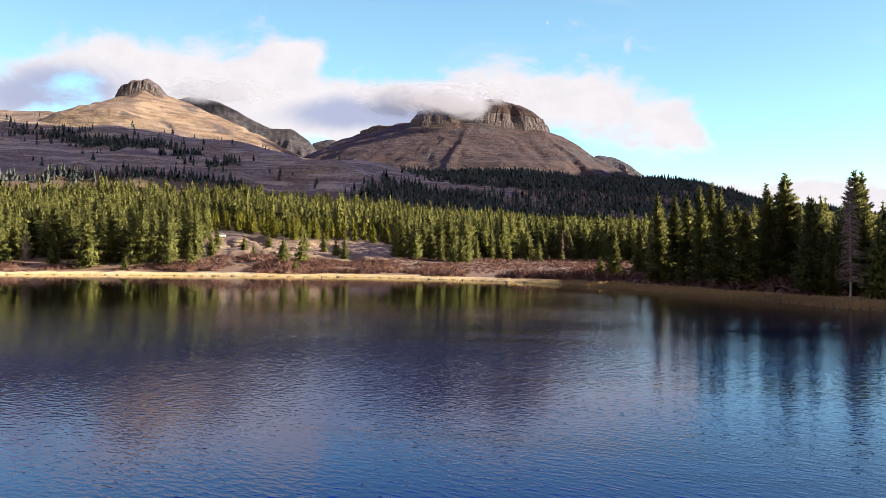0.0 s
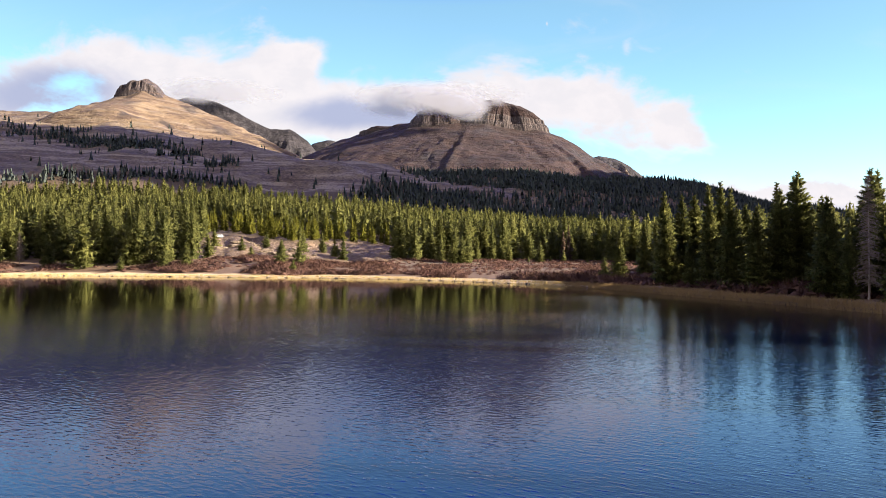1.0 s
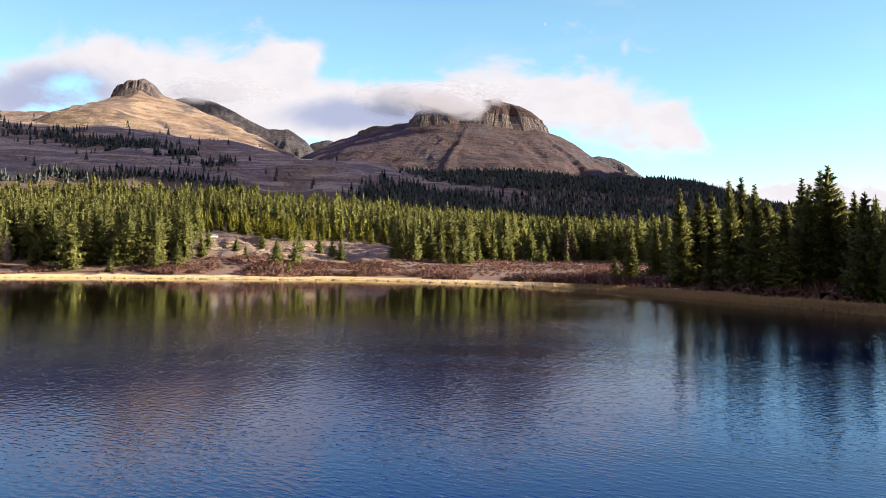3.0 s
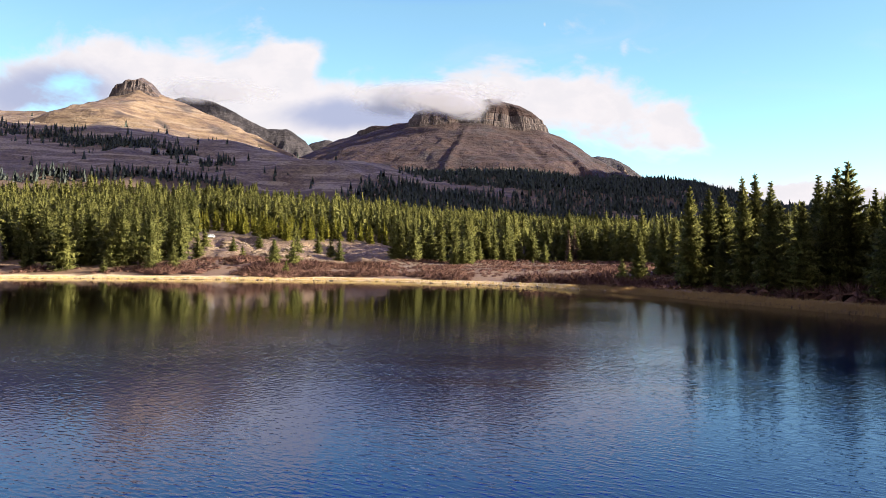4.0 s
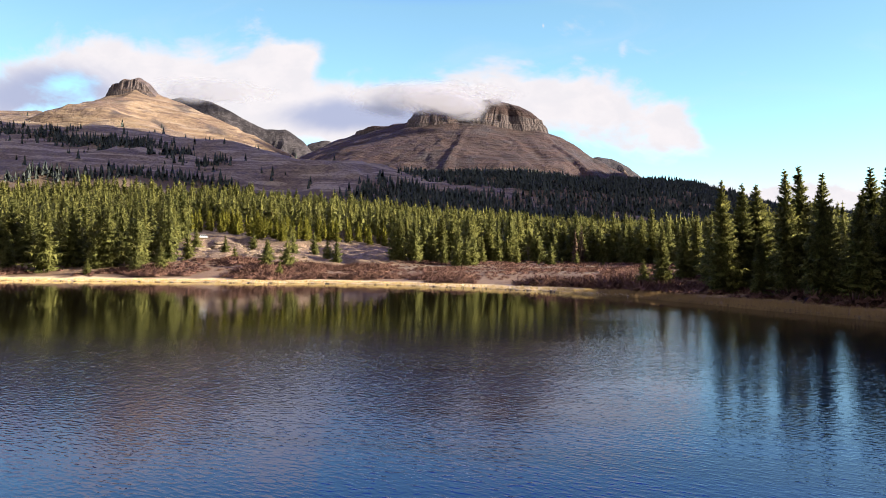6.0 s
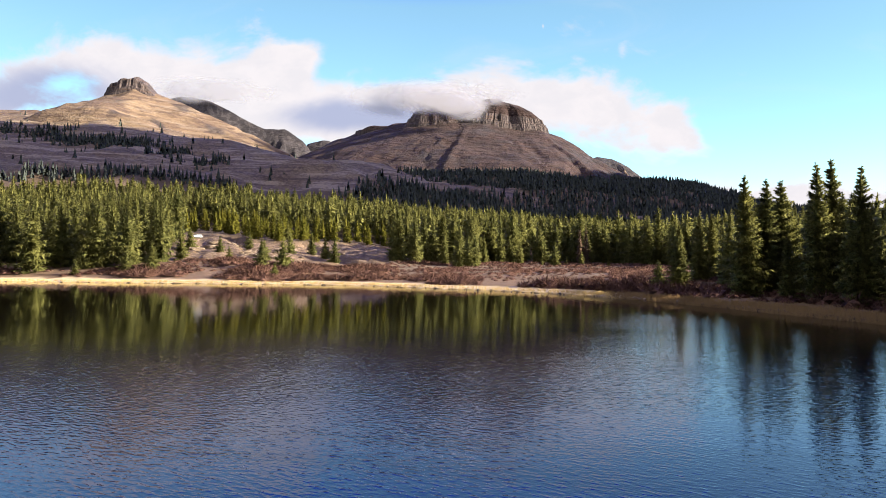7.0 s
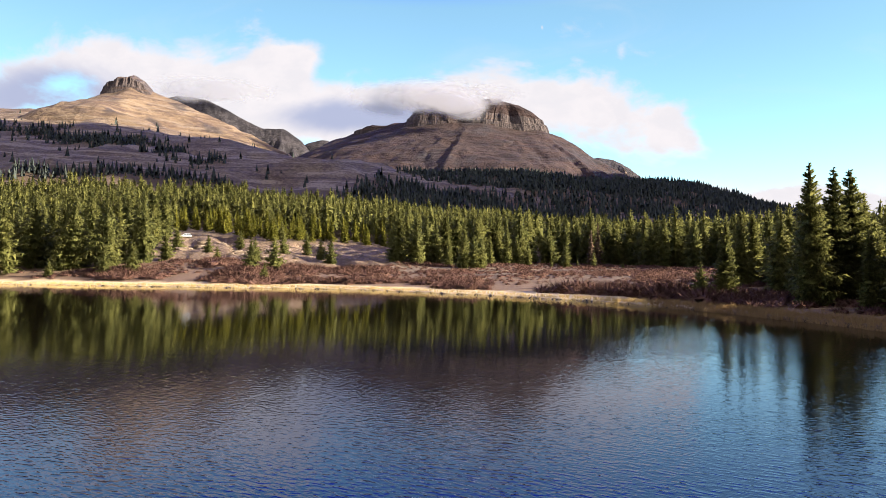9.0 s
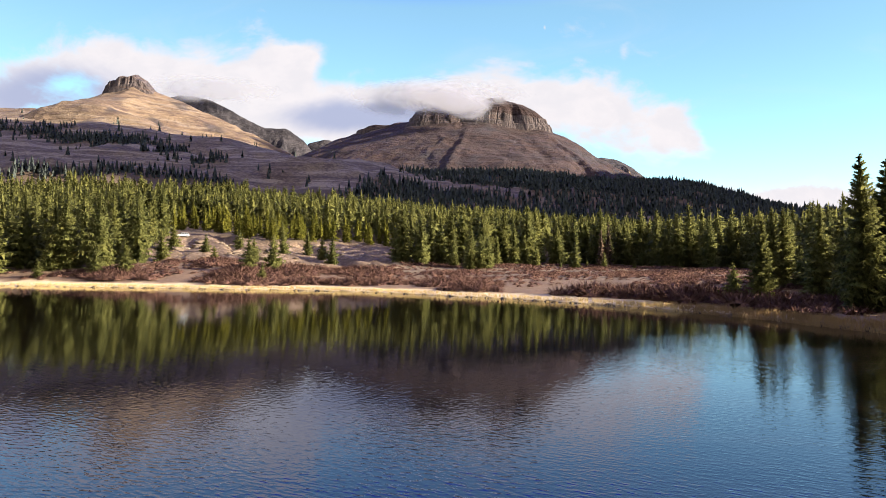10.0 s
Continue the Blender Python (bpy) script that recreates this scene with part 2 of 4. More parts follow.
def cliff_material():
    m, nt, bsdf = material("banded_cliff_rock", 0.9)
    p = where(nt)
    col_n = tex_noise(nt, scaled(nt, p, 0.22, 0.22, 0.03), 1.0, 5.0, 0.6)
    bed = tex_noise(nt, scaled(nt, p, 0.01, 0.01, 0.22), 1.0, 4.0, 0.6)
    fine = tex_noise(nt, p, 0.5, 5.0, 0.65)
    col = mixc(nt, smooth(nt, col_n, 0.35, 0.65), (0.042, 0.036, 0.044, 1), (0.142, 0.118, 0.122, 1))
    col = mixc(nt, smooth(nt, bed, 0.52, 0.66), col, (0.12, 0.085, 0.076, 1))
    col = mixc(nt, smooth(nt, fine, 0.55, 0.8, 0, 0.5), col, (0.10, 0.09, 0.085, 1))
    nt.links.new(col, bsdf.inputs["Base Color"])
    bump(nt, bsdf, calc(nt, "ADD", fine, calc(nt, "MULTIPLY", col_n, 4.0)), 0.9, 2.0)
    return m


def water_material():
    m, nt, bsdf = material("lake_water", 0.0)
    p = where(nt)
    bsdf.inputs["IOR"].default_value = 1.8
    lee = nt.nodes.new("ShaderNodeSeparateXYZ")
    nt.links.new(p, lee.inputs[0])

    def crests(turn, across, along):
        a = calc(nt, "MULTIPLY_ADD", lee.outputs[0], math.sin(turn) * across, calc(nt, "MULTIPLY", lee.outputs[1], math.cos(turn) * across))
        b = calc(nt, "MULTIPLY_ADD", lee.outputs[0], math.cos(turn) * along, calc(nt, "MULTIPLY", lee.outputs[1], -math.sin(turn) * along))
        return vec(nt, a, b, 0.0)
    # blue in the near water's base colour stands in for reflected high sky
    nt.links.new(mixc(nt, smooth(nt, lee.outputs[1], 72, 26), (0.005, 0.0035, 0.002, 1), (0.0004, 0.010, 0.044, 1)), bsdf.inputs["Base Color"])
    fine = tex_noise(nt, crests(0.75, 11.0, 4.4), 1.0, 1.0, 0.45, 0.2)
    wave = tex_noise(nt, crests(0.40, 6.6, 2.5), 1.0, 1.0, 0.4, 0.35)
    swell = tex_noise(nt, crests(0.2, 0.7, 0.3), 1.0, 2.0, 0.5, 0.3)
    patches = tex_noise(nt, scaled(nt, p, 0.5, 1.0, 1, 0.3), 0.05, 3.0, 0.55)
    calm = smooth(nt, patches, 0.35, 0.65, 0.45, 1.0)
    h = calc(nt, "ADD", calc(nt, "MULTIPLY", fine, 0.45), calc(nt, "ADD", calc(nt, "MULTIPLY", calc(nt, "MULTIPLY", wave, wave), 1.6), calc(nt, "MULTIPLY", swell, 0.25)))
    # the wind has not reached the far, sheltered end of the lake
    calm = calc(nt, "MULTIPLY", calm, smooth(nt, lee.outputs[1], 80, 46, 0.16, 1.0))
    calm = calc(nt, "MULTIPLY", calm, smooth(nt, lee.outputs[1], 46, 20, 1.0, 0.72))
    gust = blobs(nt, lee.outputs[0], lee.outputs[1], [(20, 80, 9, 13, 1.0), (18, 62, 8, 10, 0.12)])
    calm = calc(nt, "MULTIPLY", calm, calc(nt, "MULTIPLY_ADD", gust, 4.5, 1.0))
    # tint paints steeper reflections bluer than the sky they mirror
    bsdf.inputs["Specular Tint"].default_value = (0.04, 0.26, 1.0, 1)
    bump(nt, bsdf, calc(nt, "MULTIPLY", h, calm), 0.6, 0.0215)
    return m


def bank_rock_material():
    m, nt, bsdf = material("pale_bank_rock", 0.9)
    p = where(nt)
    bed, fine = tex_noise(nt, scaled(nt, p, 0.3, 0.3, 3.0), 1.0, 4.0, 0.6), tex_noise(nt, p, 2.5, 5.0, 0.65)
    col = mixc(nt, smooth(nt, bed, 0.4, 0.6), (0.17, 0.13, 0.095, 1), (0.34, 0.28, 0.215, 1))
    col = mixc(nt, smooth(nt, fine, 0.5, 0.7, 0, 0.6), col, (0.14, 0.105, 0.08, 1))
    nt.links.new(col, bsdf.inputs["Base Color"])
    bump(nt, bsdf, calc(nt, "ADD", fine, bed), 0.8, 0.2)
    return m


BANKROCK = bank_rock_material()
GROUND, CLIFF, WATER = ground_material(), cliff_material(), water_material()
SLOPE = slope_material("golden_alpine_slope", (0.165, 0.115, 0.085, 1), (0.245, 0.184, 0.124, 1), (0.105, 0.072, 0.058, 1), (0.29, 0.24, 0.19, 1))
# brown tundra darkened and purpled, with cloud shade put into the colour
DIM_TUNDRA = slope_material("shaded_brown_tundra", (0.036, 0.020, 0.022, 1), (0.058, 0.034, 0.032, 1), (0.023, 0.015, 0.019, 1), (0.068, 0.050, 0.050, 1))


def mist_material():
    """Thin cloud, denser towards the middle of its sheet."""
    m = bpy.data.materials.new("summit_mist")
    m.use_nodes = True
    nt = m.node_tree
    nt.nodes.clear()
    out = nt.nodes.new("ShaderNodeOutputMaterial")
    dif, trl, clear = nt.nodes.new("ShaderNodeBsdfDiffuse"), nt.nodes.new("ShaderNodeBsdfTranslucent"), nt.nodes.new("ShaderNodeBsdfTransparent")
    dif.inputs[0].default_value = trl.inputs[0].default_value = (0.58, 0.61, 0.71, 1)
    both, mix = nt.nodes.new("ShaderNodeMixShader"), nt.nodes.new("ShaderNodeMixShader")
    nt.links.new(dif.outputs[0], both.inputs[1])
    nt.links.new(trl.outputs[0], both.inputs[2])
    curl = tex_noise(nt, scaled(nt, where(nt), 1, 1, 1.6), 0.011, 4.0, 0.5, 0.6)
    dens = calc(nt, "MULTIPLY_ADD", calc(nt, "SUBTRACT", curl, 0.5), 2.6, attr(nt, "dense"))
    alpha = calc(nt, "MULTIPLY", smooth(nt, dens, 0.05, 1.0), smooth(nt, attr(nt, "dense"), 0.02, 0.9))
    nt.links.new(calc(nt, "MULTIPLY", alpha, 0.74), mix.inputs[0])
    nt.links.new(clear.outputs[0], mix.inputs[1])
    nt.links.new(both.outputs[0], mix.inputs[2])
    nt.links.new(mix.outputs[0], out.inputs[0])
    return m


MIST = mist_material()

# ---- the lie of the land ----
LATTICE = np.random.RandomState(11).rand(256, 256)


def value_noise(x, y):
    xi, yi = np.floor(x).astype(int), np.floor(y).astype(int)
    fx, fy = x - xi, y - yi
    fx, fy = fx * fx * (3 - 2 * fx), fy * fy * (3 - 2 * fy)
    g = lambda i, j: LATTICE[(xi + i) & 255, (yi + j) & 255]
    return (g(0, 0) * (1 - fx) + g(1, 0) * fx) * (1 - fy) + (g(0, 1) * (1 - fx) + g(1, 1) * fx) * fy


def fbm(x, y, size, octaves=4, shift=0.0, gain=0.5):
    """Smooth uneven relief between -0.5 and 0.5, with lumps about size metres across."""
    x, y = np.asarray(x, float) / size + shift, np.asarray(y, float) / size + shift * 1.7
    total, weight, amp = 0.0, 0.0, 1.0
    for k in range(octaves):
        total = total + amp * (value_noise(x * 2 ** k + 17.3 * k, y * 2 ** k + 5.1 * k) - 0.5)
        weight, amp = weight + amp, amp * gain
    return total / weight


def step(x, lo, hi):
    t = np.clip((np.asarray(x, float) - lo) / (hi - lo), 0, 1)
    return t * t * (3 - 2 * t)


# the lake's outline, clockwise from its far left arm
LAKE = [(-330, 60), (-300, 130), (-230, 170), (-142, 179), (-102, 174), (-63, 163), (-30, 158), (-5, 142), (9, 132), (20, 118),
        (29, 106), (34, 92), (38, 80), (41, 70), (43, 64), (45, 57), (47, 40), (50, 10), (56, -40), (60, -110), (20, -190), (-120, -230),
        (-260, -170), (-330, -60)]


def rounded(pts, times=2):
    pts = np.array(pts, float)
    for _ in range(times):
        nxt = np.roll(pts, -1, 0)
        pts = np.stack([pts * 0.75 + nxt * 0.25, pts * 0.25 + nxt * 0.75], 1).reshape(-1, 2)
    return pts


SHORE = rounded(LAKE)


def shore_distance(x, y):
    """Metres from the lake's edge; minus on the water."""
    x, y = np.asarray(x, float), np.asarray(y, float)
    best, inside = np.full(x.shape, 1e9), np.zeros(x.shape, bool)
    for (ax, ay), (bx, by) in zip(SHORE, np.roll(SHORE, -1, 0)):
        dx, dy = bx - ax, by - ay
        t = np.clip(((x - ax) * dx + (y - ay) * dy) / (dx * dx + dy * dy), 0, 1)
        best = np.minimum(best, (x - ax - t * dx) ** 2 + (y - ay - t * dy) ** 2)
        if dy:
            inside ^= ((ay > y) != (by > y)) & (x < ax + (y - ay) * dx / dy)
    d = np.sqrt(best)
    return np.where(inside, -d, d) + fbm(x, y, 9, 3, 3.0) * 3.0


# heights of the ground by bearing (sideways over ahead) and depth ahead of the lake
BEARINGS = np.array((-0.80, -0.59, -0.39, -0.19, 0.02, 0.22, 0.42, 0.63, 0.80))
LAND = (
    (200, (4, 4, 5, 4, 3, 3, 3.5, 4, 4.5)),
    (260, (12, 13, 16.5, 13, 6, 5, 5, 5, 5)),
    (350, (27, 27, 26, 20, 14, 9, 8, 8, 8)),
    (450, (34, 36, 34, 32, 26, 19, 13, 11, 10)),
    (620, (100, 104, 92, 80, 66, 55, 40, 30, 28)),
    (800, (162, 162, 152, 136, 117, 104, 90, 71, 60)),
    (950, (219, 219, 204, 170, 148, 141, 120, 84, 70)),
    (1150, (296, 292, 248, 194, 164, 170, 156, 102, 76)),
    (1400, (366, 350, 290, 215, 190, 200, 186, 120, 82)),
    (2000, (330, 320, 290, 280, 240, 180, 150, 110, 80)),
    (5000, (160, 160, 160, 160, 140, 120, 90, 70, 60)))
DEPTHS = np.array([d for d, _ in LAND])
HEIGHTS = np.array([h for _, h in LAND], float)


def table_height(x, y):
    ahead = np.clip(y, 200, 5000)
    u = np.clip(x / ahead, -0.799, 0.799)
    i = np.clip(np.searchsorted(DEPTHS, ahead) - 1, 0, len(DEPTHS) - 2)
    j = np.clip(np.searchsorted(BEARINGS, u) - 1, 0, len(BEARINGS) - 2)
    s = (ahead - DEPTHS[i]) / (DEPTHS[i + 1] - DEPTHS[i])
    t = (u - BEARINGS[j]) / (BEARINGS[j + 1] - BEARINGS[j])
    t = t * t * (3 - 2 * t)
    return (HEIGHTS[i, j] * (1 - t) + HEIGHTS[i, j + 1] * t) * (1 - s) + (HEIGHTS[i + 1, j] * (1 - t) + HEIGHTS[i + 1, j + 1] * t) * s


def bare_bank(x, y):
    """Where the eroded bank above the willows lies open."""
    m = np.exp(-((x + 76) / 34) ** 4 - ((y - 234) / 27) ** 4) + 1.0 * np.exp(-((x + 40) / 20) ** 4 - ((y - 245) / 42) ** 4)
    return step(m + fbm(x, y, 25, 3, 8.0) * 0.9, 0.35, 0.6)


def land(x, y):
    x, y = np.asarray(x, float), np.asarray(y, float)
    sd = shore_distance(x, y)
    r = np.hypot(x, y)
    near = np.where(sd < 0, np.maximum(sd * 0.22, -4.0), 0.30 + 0.03 * np.minimum(sd, 6) + (0.05 + 0.13 * step(x, -20, -80)) * np.clip(sd - 6, 0, 40))
    far = table_height(x, y)
    # an unseen mountainside added to shade the middle slopes; the hills behind the lake
    across = y + 0.188 * x
    side = (1150 - 660 * step(across, 872, 1020)) * np.exp(-(np.maximum(1500 - x, 0) / 430) ** 2) * step(across, 488, 538) * step(x - 0.85 * np.maximum(y, 0), 40, 420)
    back = step(-y, 250, 1500) * 160
    far = far + side + back + 20 * np.exp(-((x + 150) / 55) ** 2 - ((y - 720) / 60) ** 2)
    far = far + fbm(x, y, 60, 4, 1.0) * np.clip((r - 180) / 300, 0, 1) * 22 * step(r, 330, 800) + fbm(x, y, 330, 4, 2.0) * 28 * step(r, 700, 1500)
    ledge = far / 15 + fbm(x, y, 170, 3, 9.0) * 2.4
    far = far + 5.0 * np.abs(ledge % 1.0 - 0.3) * step(r, 470, 580) * step(fbm(x, y, 120, 2, 10.0), -0.12, 0.1)
    z = near + (far - near) * step(sd, 14, 75)
    gully = np.abs(fbm(x + y * 0.5, y * 0.2, 15, 3, 6.0)) * 11.0
    z = z - bare_bank(x, y) * gully * step(sd, 25, 40)
    return z + fbm(x, y, 5, 3, 4.0) * 0.5 * step(sd, 2, 8)


def mesh_from(name, verts, faces, mat, smooth_faces=True, normals=None):
    """A mesh from arrays of corners and of triangles or quads."""
    me = bpy.data.meshes.new(name)
    verts, faces = np.ascontiguousarray(verts, np.float32), np.ascontiguousarray(faces, np.int32)
    n, k = faces.shape
    me.vertices.add(len(verts))
    me.vertices.foreach_set("co", verts.ravel())
    me.loops.add(n * k)
    me.loops.foreach_set("vertex_index", faces.ravel())
    me.polygons.add(n)
    me.polygons.foreach_set("loop_start", np.arange(0, n * k, k, dtype=np.int32))
    me.polygons.foreach_set("use_smooth", np.full(n, smooth_faces))
    me.update(calc_edges=True)
    me.validate()
    if normals is not None:
        me.attributes.new("custom_normal", "FLOAT_VECTOR", "POINT").data.foreach_set("vector", np.ascontiguousarray(normals, np.float32).ravel())
        me.update()
    me.materials.append(mat)
    return me


def mark(me, name, values):
    me.attributes.new(name, "FLOAT", "POINT").data.foreach_set("value", np.ascontiguousarray(values, np.float32))


def grid_faces(rows, cols, wrap=False):
    i, j = np.meshgrid(np.arange(rows - 1), np.arange(cols if wrap else cols - 1), indexing="ij")
    j2 = (j + 1) % cols
    return np.stack([i * cols + j, i * cols + j2, (i + 1) * cols + j2, (i + 1) * cols + j], -1).reshape(-1, 4)


# the forest's edge, from the far left to the near right shore
EDGE = [(-420, 205), (-140, 192), (-100, 189), (-82, 200), (-64, 238), (-46, 252), (-34, 226), (-14, 221), (10, 224), (24, 243), (44, 252), (64, 244), (86, 208), (98, 178),
        (88, 152), (62, 143), (44, 132), (41, 112), (45, 94), (48, 80), (51, 62), (55, 40), (60, 0), (66, -60)]
WOODS = np.array(EDGE + [(260, -60), (600, 600), (-600, 600)], float)


def in_woods(x, y):
    x, y = np.asarray(x, float), np.asarray(y, float)
    inside = np.zeros(x.shape, bool)
    for (ax, ay), (bx, by) in zip(WOODS, np.roll(WOODS, -1, 0)):
        if by != ay:
            inside ^= ((ay > y) != (by > y)) & (x < ax + (y - ay) * (bx - ax) / (by - ay))
    return inside


def edge_distance(x, y):
    return crest_distance(np.asarray(x, float), np.asarray(y, float), [(a, b, 0) for a, b in EDGE])[0]


def hill_woods(x, y):
    """How closely the far conifers stand, 0 to 1."""
    u = x / np.maximum(y, 60)
    dens = step(u + fbm(x, y, 150, 3, 14.0) * 0.6, -0.21, 0.05) * step(fbm(x, y, 60, 3, 15.0), -0.26, -0.16)
    dens = dens * np.where(u < 0.3, step(y, 1120, 1040), 1.0)
    clearing = np.exp(-((x - 58) / 75) ** 2 - ((y - 700) / 26) ** 2) + np.exp(-((x + 40) / 110) ** 2 - ((y - 745) / 28) ** 2) + np.exp(-((x - 170) / 50) ** 2 - ((y - 640) / 22) ** 2)
    dens = dens * step(clearing + fbm(x, y, 35, 3, 16.0) * 0.5, 0.55, 0.3) * (0.55 + 0.45 * step(fbm(x, y, 45, 3, 17.0), -0.08, 0.1))
    belt = np.exp(-((y - 578 - 8 * np.sin(x / 60)) / 11) ** 2) * step(u, -0.30, -0.42)
    upper = np.exp(-((y - 905 + 0.55 * (x + 600)) / 34) ** 2) * step(x, -830, -700) * step(x, -230, -330)
    upper = upper * step(fbm(x, y, 40, 3, 19.0), -0.12, 0.12)
    return np.maximum(np.maximum(dens, belt), upper) * step(y, 470, 490) * step(y, 1345, 1335)


def build_ground():
    fine = np.radians(np.arange(-46, 46, 0.25))
    coarse = np.radians(np.arange(46, 314, 3.0))
    az = np.concatenate([fine, coarse])
    radii = np.concatenate([[6.0, 20.0], 36 * 1.0148 ** np.arange(0, 335)])
    radii = radii[radii < 4900]
    rr, aa = np.meshgrid(radii, az, indexing="ij")
    x, y = rr * np.sin(aa), rr * np.cos(aa)
    x, y = x.ravel(), y.ravel()
    sd = shore_distance(x, y)
    me = mesh_from("ground", np.stack([x, y, land(x, y)], 1), grid_faces(len(radii), len(az), True), GROUND)
    mark(me, "shore", sd)
    mark(me, "bare", bare_bank(x, y) * step(sd, 20, 32))
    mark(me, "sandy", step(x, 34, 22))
    mark(me, "wood", np.maximum(in_woods(x, y) * 1.0, hill_woods(x, y)))
    tagged(new("ground", me), "dry grassy valley floor rising to meadow slopes behind a lake", "ground", kind="structure")


def build_water():
    nxt, prv = np.roll(SHORE, -1, 0), np.roll(SHORE, 1, 0)
    t = nxt - prv
    n = np.stack([-t[:, 1], t[:, 0]], 1) / np.linalg.norm(t, axis=1)[:, None]
    ring = SHORE + n * 5.0
    bm = bmesh.new()
    bm.faces.new([bm.verts.new((x, y, 0.0)) for x, y in ring][::-1])
    bmesh.ops.triangulate(bm, faces=bm.faces[:])
    me = bpy.data.meshes.new("lake")
    bm.to_mesh(me)
    bm.free()
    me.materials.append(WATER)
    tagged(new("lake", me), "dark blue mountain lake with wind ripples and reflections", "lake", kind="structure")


def crest_distance(x, y, crest):
    """Distance to a crest line, the height there and the way along it."""
    best, z, along, run = np.full(x.shape, 1e9), np.zeros(x.shape), np.zeros(x.shape), 0.0
    for (ax, ay, az_), (bx, by, bz) in zip(crest, crest[1:]):
        dx, dy = bx - ax, by - ay
        ln = math.hypot(dx, dy)
        t = np.clip(((x - ax) * dx + (y - ay) * dy) / ln ** 2, 0, 1)
        d = np.hypot(x - ax - t * dx, y - ay - t * dy)
        pick = d < best
        best, z, along = np.where(pick, d, best), np.where(pick, az_ + t * (bz - az_), z), np.where(pick, run + t * ln, along)
        run += ln
    return best, z, along


def mountain_height(x, y, crests, steep, gully, shift, fluted):
    top = np.full(np.shape(x), -1e9)
    for k, crest in enumerate(crests):
        d, z, along = crest_distance(x, y, crest)
        wob = fbm(x, y, 90, 3, shift + 3) * 60
        if fluted:
            cut = np.abs(fbm(along + wob * 0.3 + k * 500, d * 0.05, 26, 4, shift, 0.62)) * 2.6 - 0.3
        else:
            cut = np.clip(np.abs(fbm(along + wob * 1.5 + k * 500, d * 0.16, 62, 4, shift, 0.6)) * 7, 0, 1) - 0.6
        h = z - steep * d * (1 + 0.25 * np.exp(-d / 60)) + cut * gully * step(d, 8, 100)
        top = np.maximum(top, h)
    if not fluted:
        ledge = top / 21 + fbm(x, y, 120, 3, shift + 6) * 1.5
        top = top + 3.2 * np.abs((ledge % 1.0) - 0.35) * step(fbm(x, y, 90, 2, shift + 7), -0.1, 0.15)
    return top + fbm(x, y, 38, 4, shift + 1) * (5 if fluted else 9) + (0 if fluted else fbm(x, y, 130, 3, shift + 9) * 24)


def build_mountain(name, crests, steep, gully, shift, box, spacing, label, rocky, mat=None):
    x0, x1, y0, y1 = box
    xs, ys = np.arange(x0, x1, spacing), np.arange(y0, y1, spacing)
    gx, gy = np.meshgrid(xs, ys, indexing="xy")
    x, y = gx.ravel(), gy.ravel()
    z = mountain_height(x, y, crests, steep, gully, shift, gully > 30)
    rim = np.minimum(np.minimum(x - x0, x1 - x), np.minimum(y - y0, y1 - y))
    z = z - 90 * step(rim, 130, 0)
    faces = grid_faces(len(ys), len(xs))
    above = z > land(x, y) - 12
    faces = faces[above[faces].any(1)]
    used = np.unique(faces)
    remap = np.zeros(len(x), int)
    remap[used] = np.arange(len(used))
    me = mesh_from("slope", np.stack([x, y, z], 1)[used], remap[faces], mat or SLOPE)
    mark(me, "rock", rocky(x[used], y[used], z[used]))
    root = tagged(new(name), label, "mountain", kind="thing")
    new("slope", me).parent = root
    return root


